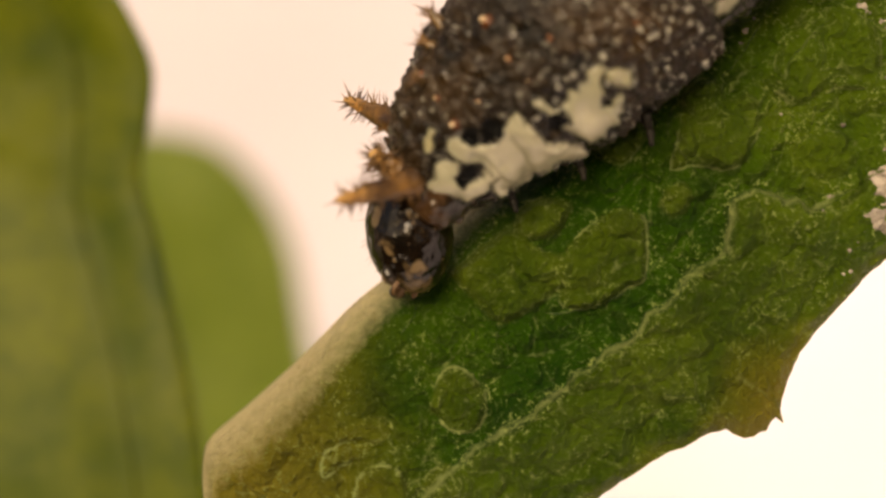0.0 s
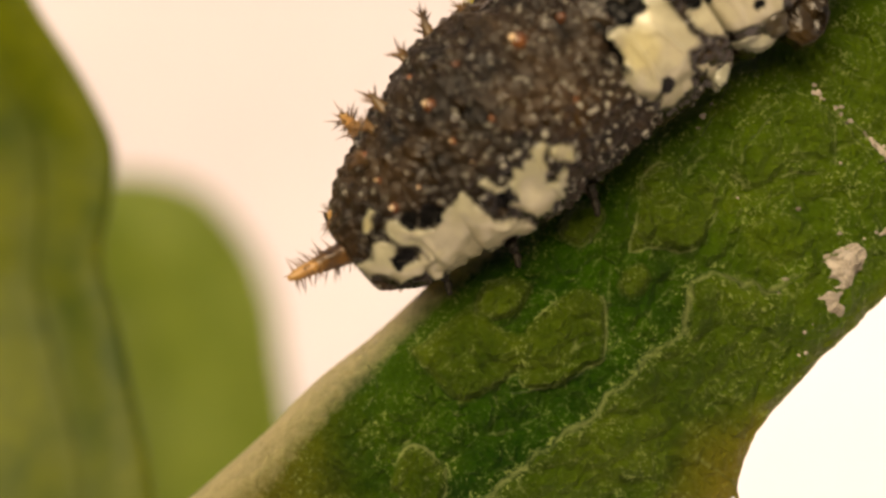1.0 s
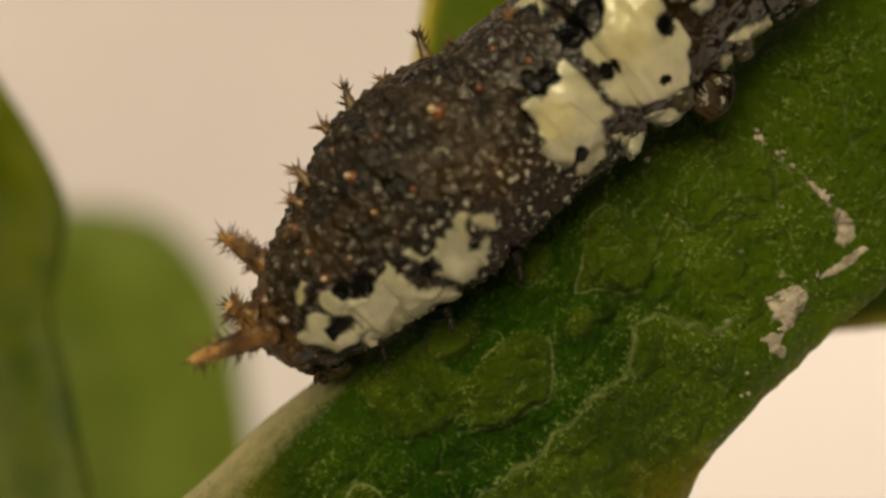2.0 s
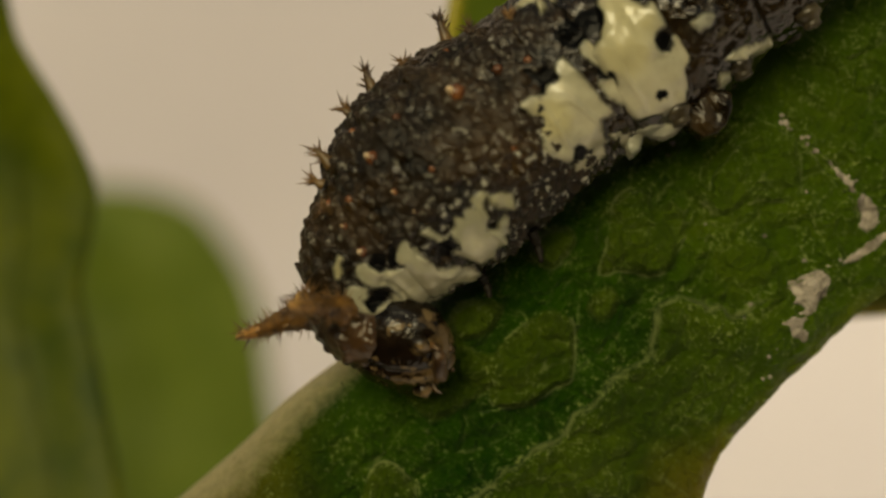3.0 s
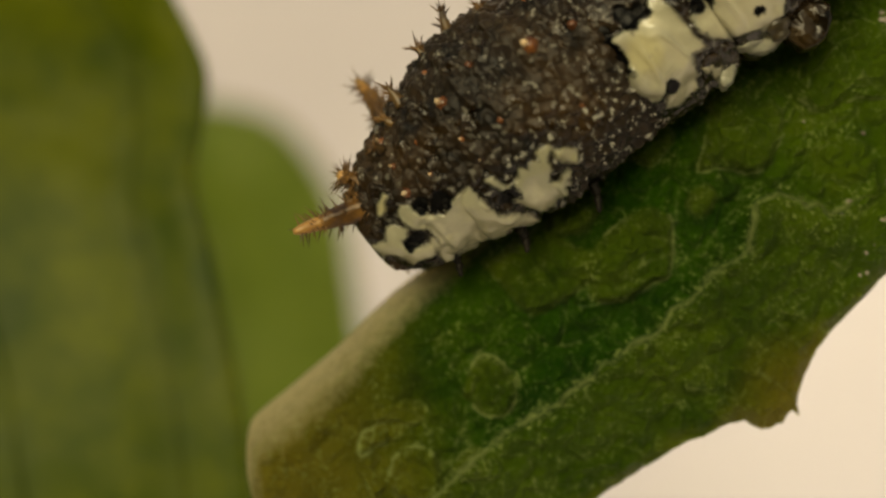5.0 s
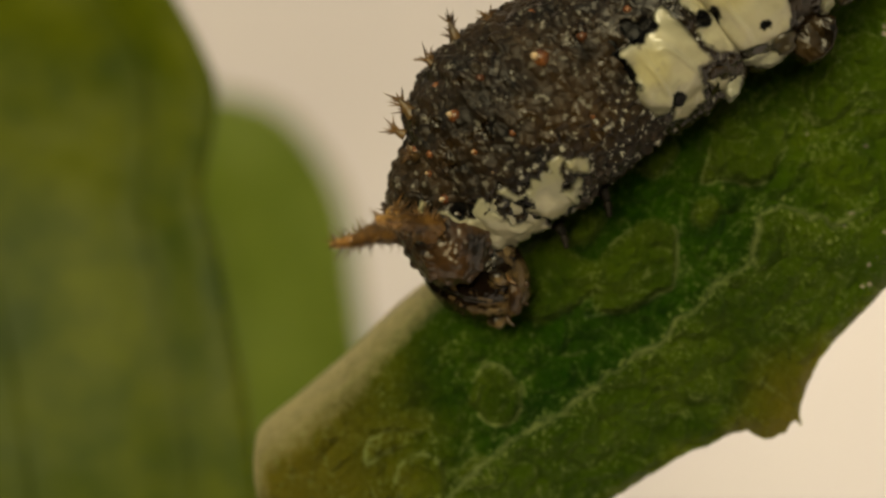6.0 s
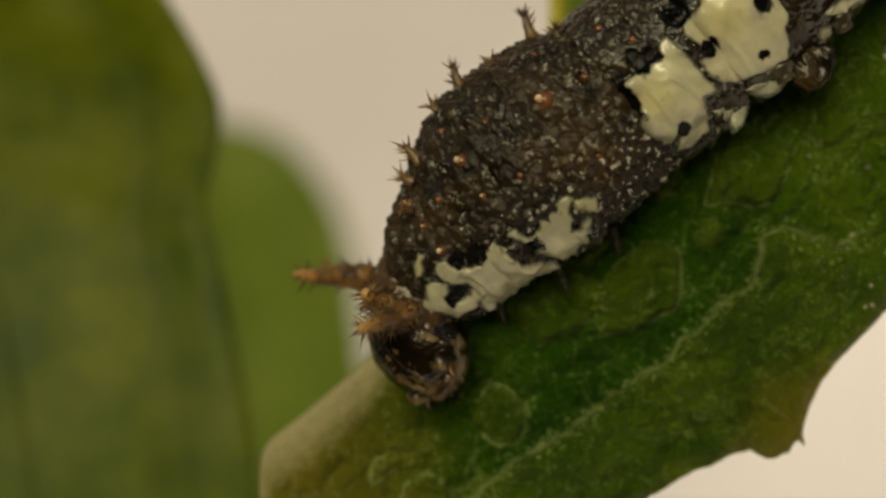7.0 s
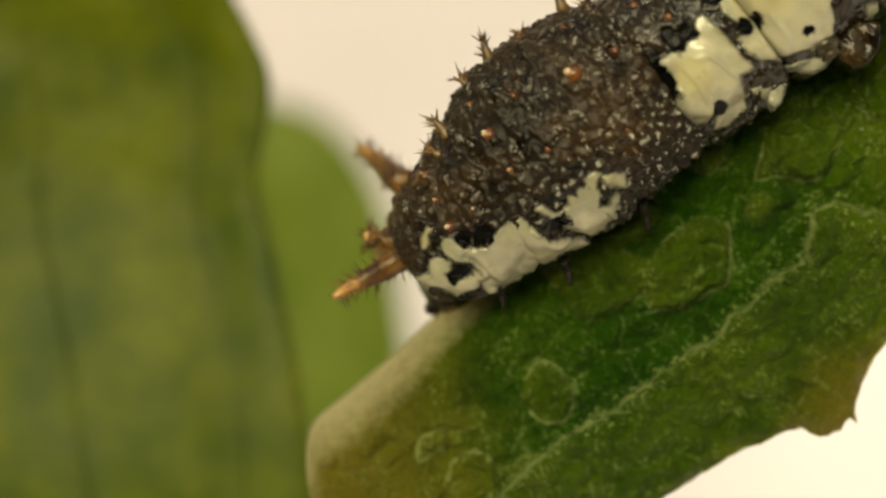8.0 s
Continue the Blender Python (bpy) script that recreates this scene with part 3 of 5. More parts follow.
        vein = np.maximum(vein, strength * near)
        y -= 0.07 * strength * near
    # the blade steps up along its strongest rib
    frost = np.maximum(frost, np.exp(-(line_distance(bent, VEINS[0][2]) / 0.2) ** 2))
    rib = spline(VEINS[0][2], 90)
    step = np.full(len(u), 9.0)
    side = np.zeros(len(u))
    for a, b in zip(rib[:-1], rib[1:]):
        e, w = b - a, bent - a
        s = np.clip((w @ e) / (e @ e), 0, 1)[:, None]
        r = np.linalg.norm(w - s * e, axis=1)
        near = r < step
        side = np.where(near, np.sign(e[0] * w[:, 1] - e[1] * w[:, 0]), side)
        step = np.minimum(step, r)
    y -= 0.6 * smooth(-0.12, 0.14, side * step) * smooth(2.4, 0.2, step) * calm
    domes = np.maximum(domes, 0.8 * smooth(-0.05, 0.12, side * step))
    # upper right takes the paler blister green too, standing for light
    domes = np.maximum(domes, 0.95 * smooth(3.5, 9.0, xz[:, 0] + 0.5 * xz[:, 1]) * (0.6 + 0.4 * smooth(-0.1, 0.1, rough_noise(flat * 0.9, 48, 3))))
    # short broken crests all over the blade
    crumple = np.abs(rough_noise(flat * 1.5, 42, 3))
    patchy = smooth(0.0, 0.14, rough_noise(flat * 1.2, 44, 3)) * calm
    vein = np.maximum(vein, 0.6 * patchy * np.exp(-(crumple / 0.013) ** 2))
    y -= 0.05 * patchy * np.exp(-(crumple / 0.03) ** 2)
    vein = np.maximum(vein, 0.45 * calm * np.exp(-(((n2 - n1) / 0.05) ** 2)))
    y += (0.24 * rough_noise(flat * 2.0, 40, 3) + 0.10 * rough_noise(flat * 6.0, 41, 3)) * calm
    rim = np.maximum(1.05 - down / (0.8 + 1.1 * smooth(10.0, 2.0, along)), 0.95 - along / 1.3)
    old = 0.75 * smooth(9.0, 1.0, along) + 0.62 * smooth(2.6, 0.2, np.hypot(xz[:, 0] - 7.2, 0.8 * (xz[:, 1] + 6.0))) + 0.25 * smooth(0.9, 0.0, up)
    front = np.stack([xz[:, 0], y, xz[:, 1]], 1)
    verts, faces = shell(front, nu, nv, 0.32)
    two = lambda a: np.r_[a, a]
    ob = mesh_object("leaf", verts, faces, LEAF, attributes=(("vein", two(vein)), ("rim", two(rim)), ("old", two(old)), ("blister", two(domes)), ("frost", two(frost)), ("sunny_end", two(smooth(4.5, 10.5, xz[:, 0] + 0.5 * xz[:, 1])))))
    tagged(ob, "crinkled dark green leaf with a pale rolled margin and grey scabs", "leaf")

    def on_face(line, count, lift):
        p = spline(line, count) + 0.05 * np.stack([rough_noise(np.linspace(0, count / 3, count)[:, None] * (1, 0, 0), 43), rough_noise(np.linspace(0, count / 3, count)[:, None] * (1, 0, 0), 47)], 1)
        out = []
        for q in p:
            k = np.argmin(((front[:, [0, 2]] - q) ** 2).sum(1))
            out.append((q[0], front[k, 1] - lift, q[1]))
        return np.array(out)

    for n in range(1, len(VEINS)):
        strength, size, line = VEINS[n]
        size = 0.22 * size
        count = int(12 + 14 * len(line))
        path = on_face(line, count, -(0.7 if strength > 0.9 else 0.9) * size)
        s = np.linspace(0, 1, count)
        radii = size * (0.35 + 0.65 * np.sin(math.pi * s) ** 0.6) * (1 + 2.4 * rough_noise(path * 3.0, 200 + n, 3))
        mesh_object("vein", *tube(path, np.maximum(radii, 0.015), 8, 0.9, 210 + n), VEIN, ob)
    # dried grey crusts on the face
    crumbs = []
    for n, (x, z, r) in enumerate(CRUMBS):
        t = np.linspace(0, 2 * math.pi, 9, endpoint=False)
        reach = r * (1 + 1.3 * rough_noise(np.stack([3 * np.cos(t) + n, 3 * np.sin(t), 0 * t + n], 1), 260))
        crumbs.append([(x + a, z + b) for a, b in zip(1.2 * reach * np.cos(t), reach * np.sin(t))])
    for n, outline in enumerate(SCABS + crumbs):
        box = np.array(outline)
        lo, hi = box.min(0) - 0.08, box.max(0) + 0.08
        cols, rws = int((hi[0] - lo[0]) / 0.025) + 3, int((hi[1] - lo[1]) / 0.025) + 3
        gx, gz = np.meshgrid(np.linspace(lo[0], hi[0], cols), np.linspace(lo[1], hi[1], rws), indexing="ij")
        q = np.stack([gx.ravel(), gz.ravel()], 1)
        q3 = np.stack([q[:, 0], 0 * q[:, 0], q[:, 1]], 1)
        deep = inside(q, outline) + (0.14 if n < len(SCABS) else 0.06) * rough_noise(q3 * 7.0, 220 + n, 4)
        near = front[(np.abs(front[:, 0] - box[:, 0].mean()) < 2.5) & (np.abs(front[:, 2] - box[:, 1].mean()) < 2.5)]
        base = np.array([near[np.argmin(((near[:, [0, 2]] - c) ** 2).sum(1)), 1] for c in q])
        crust = np.stack([q[:, 0], base - 0.05 * smooth(-0.02, 0.05, deep) - 0.05 * rough_noise(q3 * 9.0, 230 + n, 3) + 0.02, q[:, 1]], 1)
        faces = grid_faces(cols, rws)
        faces = faces[(deep[faces] > -0.01).all(1)]
        used, back = np.unique(faces, return_inverse=True)
        mesh_object("scab", crust[used], back.reshape(-1, 4)[:, ::-1], SCAB, ob, "dry pinkish grey scab")


# ---- the soft leaves behind ----
def build_soft_leaf(name, label, near_edge, far_edge, depth, material, rim_width, waves, group="leaves behind", bow=0.0, nu=120, nv=60):
    a, b = spline(near_edge, nu), spline(far_edge, nu)
    u, v = np.meshgrid(np.linspace(0, 1, nu), np.linspace(0, 1, nv), indexing="ij")
    u, v = u.ravel(), v.ravel()
    xz = np.repeat(a, nv, 0) * (1 - v)[:, None] + np.repeat(b, nv, 0) * v[:, None]
    across = v * np.repeat(np.linalg.norm(a - b, axis=1), nv)
    flat = np.stack([xz[:, 0], 0 * u, xz[:, 1]], 1)
    y, rib = depth + 1.2 * rough_noise(flat * 0.12, 51, 2) + 0.20 * rough_noise(flat @ TURN * 0.5, 53, 3), np.zeros(len(u))
    y -= bow * (xz[:, 1] - 2.0) ** 2
    for place, size, height in waves:
        bump = np.exp(-((across - place + 1.2 * rough_noise(flat * 0.15, 57, 2)) / size) ** 2)
        y += height * bump
        # only grooves take the painted midrib and shade stripe
        if height > 0:
            rib = np.maximum(rib, bump)
    xz = xz * ((45.7 + y) / (45.7 + depth))[:, None]
    verts, faces = shell(np.stack([xz[:, 0], y, xz[:, 1]], 1), nu, nv, 0.3)
    rim = np.clip(1 - across / rim_width, 0, 1) if rim_width else 0 * u
    ob = mesh_object(name, verts, faces, material, attributes=(("rim", np.r_[rim, rim]), ("rib", np.r_[rib, rib])))
    tagged(ob, label, "leaf", group)
    if rim_width:
        edge = np.stack([a[:, 0], y.reshape(nu, nv)[:, 0] + 0.15, a[:, 1]], 1)
        mesh_object("margin", *tube(edge, np.full(nu, 0.42 * rim_width), 10, 0.3, 61), MARGIN, ob, "thin yellow leaf margin")
    for n, (place, size, height) in enumerate(waves):
        if height > 0:
            k = np.argmin(np.abs(across.reshape(nu, nv) - place), 1)
            rib_line = np.stack([xz[:, 0].reshape(nu, nv)[np.arange(nu), k], y.reshape(nu, nv)[np.arange(nu), k] - 0.05, xz[:, 1].reshape(nu, nv)[np.arange(nu), k]], 1)
            mesh_object("rib", *tube(spline(rib_line[::12], 60), np.full(60, 0.07), 10, 0.4, 63 + n), material, ob)
    return ob


# ---- the caterpillar: its space has x towards the tail, z away from the leaf, y away from the eye ----
AXIS = [(-8.6, 2.15, 0.75), (-8.2, 2.2, 1.2), (-7.3, 2.34, 1.68), (-6.1, 2.46, 2.06), (-4.8, 2.6, 2.45), (-3.9, 2.68, 2.7),
        (-2.6, 2.6, 2.7), (-1.4, 2.46, 2.6), (-0.5, 2.3, 2.46), (0.8, 2.2, 2.4), (2.2, 2.2, 2.42),
        (4, 2.2, 2.42), (6.2, 2.2, 2.4), (8.5, 2.1, 2.15), (10.8, 1.8, 1.7), (12.6, 1.3, 0.8)]
PALE = []
PALE.append(("saddle", [(1.47, 2.53), (1.48, 2.04), (1.49, 1.49), (1.55, 0.7), (1.2, 0.74), (1.01, 0.28), (0.77, -0.05), (0.29, -0.04), (-0.19, 0.12), (0.14, 0.33), (0.1, 0.54), (-0.15, 0.38), (-0.51, 0.62), (-0.81, 1.09), (-0.77, 1.32), (-0.38, 1.46), (-0.15, 1.82), (-0.25, 2.15), (-0.23, 2.35), (0.18, 2.29), (0.65, 2.28), (1.0, 2.36), (1.22, 2.55)]))
PALE.append(("saddle", [(1.5, 4.33), (2.01, 4.42), (2.7, 4.43), (3.36, 4.31), (3.42, 4.09), (2.85, 4.09), (2.27, 4.1), (2.04, 3.75), (1.78, 3.67), (1.96, 4.07), (1.65, 4.15)]))
PALE.append(("saddle", [(1.76, 3.06), (1.95, 3.02), (2.02, 2.89), (1.85, 2.84)]))
PALE.append(("saddle_rear", [(1.97, 2.48), (2.23, 2.45), (2.53, 2.58), (2.77, 2.85), (2.97, 3.29), (3.23, 3.57), (3.59, 3.55), (4.11, 3.6), (3.74, 3.09), (3.69, 2.83), (3.91, 2.54), (4.22, 2.57), (4.14, 2.15), (4.02, 1.89), (3.71, 1.86), (3.49, 1.59), (3.55, 1.36), (3.78, 1.36), (4.05, 1.58), (4.37, 1.51), (4.44, 1.19), (4.15, 0.98), (3.83, 0.71), (3.69, 0.31), (3.49, 0.12), (3.09, 0.09), (2.46, 0.33), (1.92, 0.66), (1.66, 1.08), (1.72, 1.43), (1.91, 1.51), (2.2, 1.4), (2.26, 1.59), (1.97, 1.7), (1.91, 1.97), (1.88, 2.27)]))
PALE.append(("abdomen", [(4.65, 2.68), (4.98, 2.78), (5.29, 2.71), (5.21, 2.39), (4.86, 2.21), (4.57, 2.32)]))
PALE.append(("abdomen", [(4.58, 1.58), (4.9, 1.57), (5.21, 1.43), (5.01, 1.27), (4.67, 1.23), (4.55, 1.42)]))
PALE.append(("abdomen", [(4.76, 0.4), (5.17, 0.34), (5.68, 0.2), (6.03, 0.12), (6.28, 0.22), (6.37, 0.06), (6.27, -0.09), (5.77, -0.07), (5.06, 0.14)]))
PALE.append(("abdomen", [(4.36, -0.04), (4.57, 0.13), (4.87, 0.05), (4.82, -0.17), (4.5, -0.2)]))
PALE.append(("thorax", [(-5.87, 1.62), (-5.55, 1.61), (-5.38, 1.64), (-5.33, 1.39), (-5.38, 1.13), (-5.24, 0.68), (-4.91, 0.38), (-4.5, 0.04), (-4.6, -0.12), (-5.0, -0.13), (-5.3, 0.06), (-5.75, 0.34), (-6.06, 0.44), (-6.38, 0.44), (-6.7, 0.63), (-6.77, 0.96), (-6.81, 1.43), (-6.76, 1.78), (-6.7, 1.93), (-6.57, 1.66), (-6.27, 1.46), (-6.06, 1.5)]))
PALE.append(("thorax", [(-7.02, 2.3), (-6.84, 2.18), (-6.72, 1.76), (-6.78, 1.46), (-7.06, 1.55), (-7.18, 1.84), (-7.2, 2.14)]))
PALE.append(("thorax", [(-7.67, 2.1), (-7.45, 2.07), (-7.3, 1.72), (-7.42, 1.58), (-7.6, 1.65), (-7.62, 1.47), (-7.29, 1.18), (-6.82, 0.84), (-6.5, 0.62), (-6.63, 0.55), (-7.25, 0.88), (-7.72, 1.05), (-7.88, 1.35), (-8.22, 1.66), (-8.3, 1.95), (-7.94, 1.85)]))
PALE.append(("hump", [(-4.68, 0.96), (-4.2, 1.02), (-4.06, 1.25), (-3.9, 1.04), (-3.8, 1.19), (-3.53, 1.05), (-3.45, 1.26), (-3.14, 1.25), (-3.13, 1.1), (-3.35, 1.02), (-3.43, 0.74), (-3.7, 0.56), (-3.47, 0.34), (-3.34, 0.52), (-3.08, 0.38), (-3.53, 0.18), (-3.98, 0.08), (-4.34, 0.16), (-4.54, 0.5), (-4.67, 0.74)]))
PALE.append(("hump", [(-3.09, 1.0), (-2.83, 0.9), (-2.63, 0.65), (-2.84, 0.49), (-3.09, 0.68), (-3.2, 0.88)]))
PALE.append(("hump", [(-4.9, 1.51), (-4.75, 1.45), (-4.62, 1.08), (-4.38, 1.01), (-4.56, 0.92), (-4.77, 1.13)]))
PALE.append(("thorax", [(-6.92, 1.22), (-6.9, 0.84), (-6.79, 0.54), (-6.39, 0.32), (-6.25, 0.14), (-6.55, 0.16), (-6.92, 0.42), (-7.05, 0.7)]))
PALE.append(("thorax", [(-7.36, 2.74), (-7.16, 2.83), (-7.12, 2.69), (-7.3, 2.64), (-7.42, 2.5), (-7.6, 2.46), (-7.52, 2.6)]))
PALE.append(("saddle", [(1.18, 0.32), (1.43, 0.39), (1.69, 0.28), (1.51, 0.16), (1.65, -0.02), (1.47, -0.28), (1.34, -0.09)]))
AMBER = [("hump", -2.95, 0.77, 0.5), ("hump", -2.96, 0.93, 0.8), ("saddle_rear", 3.19, 2.58, 1.2), ("saddle_rear", 2.78, 1.99, 0.9), ("saddle", 2.33, 4.16, 1.0), ("saddle", 0.25, 1.58, 0.7), ("thorax", -7.35, 2.66, 0.5)]
SPOTS = [("saddle", 0.29, 0.54, 0.16, 0.15),
         ("saddle", 0.48, 2.48, 0.24, 0.42),
         ("saddle", 0.88, 2.4, 0.22, 0.25),
         ("saddle", -0.24, 2.63, 0.28, 0.28),
         ("saddle", -0.41, 1.85, 0.28, 0.5),
         ("saddle", -0.8, 1.9, 0.25, 0.3),
         ("saddle", 0.08, 1.18, 0.04, 0.04),
         ("saddle", 0.91, 0.6, 0.05, 0.05),
         ("saddle_rear", 2.96, 0.59, 0.18, 0.14),
         ("saddle_rear", 3.77, 1.58, 0.2, 0.34),
         ("saddle_rear", 2.06, 1.62, 0.22, 0.2),
         ("saddle_rear", 2.54, 3.12, 0.42, 0.42),
         ("saddle_rear", 4.03, 3.03, 0.3, 0.3),
         ("saddle_rear", 1.95, 2.89, 0.3, 0.4),
         ("thorax", -7.18, 1.36, 0.26, 0.17),
         ("thorax", -7.4, 1.42, 0.18, 0.14),
         ("thorax", -6.14, 1.83, 0.36, 0.26),
         ("thorax", -6.55, 1.99, 0.3, 0.2),
         ("hump", -4.74, 0.89, 0.28, 0.18),
         ("hump", -2.78, -0.39, 0.3, 0.3)]


def body_at(x):
    sweep = np.array(AXIS)
    return np.interp(x, sweep[:, 0], sweep[:, 1]), np.interp(x, sweep[:, 0], sweep[:, 2])


def patterned(name, verts, faces, parent, owner, wet, label=""):
    """A piece of skin with its pale patches and black spots."""
    near, plane = verts[:, 1] < 0.3, verts[:, [0, 2]]
    pale, amber, spot = np.full(len(verts), -1.0), np.zeros(len(verts)), np.full(len(verts), -1.0)
    kin = lambda who: who == owner or {who, owner} in ({"saddle", "saddle_rear"}, {"thorax", "hump"})
    for who, outline in PALE:
        if kin(who):
            pale = np.maximum(pale, inside(plane, outline) + (0.03 if who in ("thorax", "hump") else 0.0))
    for who, x, z, r in AMBER:
        if kin(who):
            amber = np.maximum(amber, smooth(r, 0.4 * r, np.hypot(plane[:, 0] - x, plane[:, 1] - z)))
    for who, x, z, a, b in SPOTS:
        if kin(who):
            spot = np.maximum(spot, (1 - np.hypot((plane[:, 0] - x) / a, (plane[:, 1] - z) / b)) * min(a, b))
    pale, spot = np.where(near, pale, -1.0), np.where(near, spot, -1.0)
    return verts, pale, amber, spot, np.full(len(verts), float(wet))


def build_segment(name, owner, x0, x1, parent, wet=0.0, rough=1.0, swell=0.05, lip=0.3, seed=0, label="", step=0.042):
    nu, nv = max(int((x1 - x0) / step), 12), 330
    x, ang = np.linspace(x0, x1, nu), np.linspace(0, 2 * math.pi, nv, endpoint=False)
    zc, r = body_at(x)
    s = (x - x0) / (x1 - x0)
    r = r * (1 + swell * np.sin(math.pi * s))
    tuck = np.minimum(x - x0, x1 - x) / lip
    r = r * (0.80 + 0.20 * np.sqrt(np.clip(1 - (1 - np.clip(tuck, 0, 1)) ** 2, 0, 1)))
    xx, aa = np.repeat(x, nv), np.tile(ang, nu)
    away = np.stack([0 * xx, 0.96 * np.cos(aa), np.sin(aa)], 1)
    centre = np.stack([xx, 0 * xx, np.repeat(zc, nv)], 1)
    verts = centre + away * np.repeat(r, nv)[:, None]
    _, pale, amber, spot, wets = patterned(name, verts, None, parent, owner, wet)
    chalk = smooth(-0.06, 0.12, pale + 0.2 * rough_noise(verts * 1.7, seed + 3))
    # wrinkles round the body, granules, and smooth swollen pale patches
    wave = (1 - 0.6 * chalk) * 0.12 * rough_noise(verts * (1.5, 0.5, 0.5), seed, 3) + 0.16 * rough_noise(verts * 0.9, seed + 5, 2)
    g1, g2 = cells(verts * 2.5, seed + 1)
    h1, _ = cells(verts * 5.2, seed + 2)
    rich = smooth(-0.14, 0.2, rough_noise(verts * 1.1, seed + 6, 2))
    ridge = 1 - np.abs(rough_noise(verts * (2.6, 1.2, 1.2), seed + 8, 3)) / 0.22
    crease = 1 - np.abs(rough_noise(verts * (1.25, 0.4, 0.4), seed + 10, 2)) / 0.10
    grain = (0.06 + 0.11 * rich) * smooth(0.72, 0.0, g1) + 0.025 * smooth(0.58, 0.12, h1) + 0.07 * smooth(0.3, 1.0, ridge) - 0.05 * smooth(0.12, 0.0, g2 - g1)
    lift = wave + rough * grain * (1 - 0.93 * chalk) * (1 - 0.6 * smooth(-0.06, 0.08, spot)) + chalk * (0.07 + 0.48 * rough_noise(verts * (1.3, 0.8, 0.8), seed + 9, 2) + 0.10 * smooth(0.1, 1.0, crease) + 0.10 * rough_noise(verts * 3.0, seed + 11, 2)) - 0.03 * smooth(-0.05, 0.08, spot)
    verts = verts + away * lift[:, None]
    faces = grid_faces(nu, nv, True).tolist()
    verts = np.vstack([verts, centre[:1], centre[-1:]])
    faces += [[(j + 1) % nv, j, nu * nv] for j in range(nv)] + [[(nu - 1) * nv + j, (nu - 1) * nv + (j + 1) % nv, nu * nv + 1] for j in range(nv)]
    more = lambda a: np.r_[a, a[0], a[-1]]
    return mesh_object(name, verts, faces, SKIN, parent, label, (("pale", more(pale)), ("amber", more(amber)), ("spot", more(spot)), ("wet", more(wets)), ("flank", more(smooth(2.2, 0.6, verts[:len(wets), 2]) * (1 - wet)))))


def build_collar(parent):
    """The first ring, which turns with the head."""
    nu, nv = 90, 180
    lat, ang = np.linspace(0.02, math.pi - 0.02, nu), np.linspace(0, 2 * math.pi, nv, endpoint=False)
    aa, la = np.tile(ang, nu), np.repeat(lat, nv)
    away = np.stack([np.cos(la), np.sin(la) * np.cos(aa), np.sin(la) * np.sin(aa)], 1)
    face, side = np.array(COLLAR_FACE), np.array((0.0, 1.0, 0.0))
    side = side - face * (side @ face)
    side /= np.linalg.norm(side)
    above = np.cross(face, side)
    ball = away * (1.2, 1.14, 1.55)
    verts = np.array(COLLAR) + ball[:, :1] * face + ball[:, 1:2] * side + ball[:, 2:] * above
    out = away[:, :1] * face + away[:, 1:2] * side + away[:, 2:] * above
    _, pale, amber, spot, wets = patterned("collar", verts, None, parent, "collar", 0.35)
    chalk = smooth(-0.02, 0.14, pale)
    g1, g2 = cells(verts * 3.0, 61)
    verts = verts + out * (0.14 * rough_noise(ball * (2.6, 1.0, 1.0), 63) + 0.09 * smooth(0.6, 0.1, g1) * (1 - 0.9 * chalk) + 0.08 * rough_noise(verts * 4.0, 64) + 0.08 * chalk)[:, None]
    faces = grid_faces(nu, nv, True).tolist() + [list(range(nv))[::-1], list(range((nu - 1) * nv, nu * nv))]
    return mesh_object("collar", verts, faces, RUST, parent, "rusty brown first ring that carries the horns",
                       (("pale", pale), ("amber", amber), ("spot", spot), ("wet", wets), ("flank", 0 * wets)))


def build_horn(parent, base, way, length, seed):
    rng = np.random.default_rng(seed)
    way, a, b = frame_of(way)
    s = np.linspace(0, 1, 26)
    bend = np.outer(np.sin(s * 2.0) * 0.10, a)
    spine = np.array(base) + np.outer((s * 1.25 - 0.25) * length, way) + bend
    radii = (0.30 * (1 - s) ** 1.3 + 0.14) * np.sqrt(np.clip((s + 0.02) / 0.12, 0, 1)) * np.sqrt(np.clip((1.03 - s) / 0.12, 0, 1))
    horn = mesh_object("horn", *tube(spine[:19], radii[:19], 16, 1.0, seed), HORN, parent, "bristly amber horn")
    mesh_object("horn_tip", *tube(spine[17:], radii[17:] * 0.97, 14, 0.3, seed), HORN_TIP, horn, "pale orange tip")
    hairs = []
    for _ in range(100):
        k = rng.integers(1, 24)
        t = rng.uniform(0, 2 * math.pi)
        out = math.cos(t) * a + math.sin(t) * b
        hairs.append(spike(spine[k] + out * radii[k] * 0.85, out + way * rng.uniform(0.1, 0.7), rng.uniform(0.22, 0.55), 0.030))
    mesh_object("bristles", *joined(hairs), HORN, horn)
    return horn


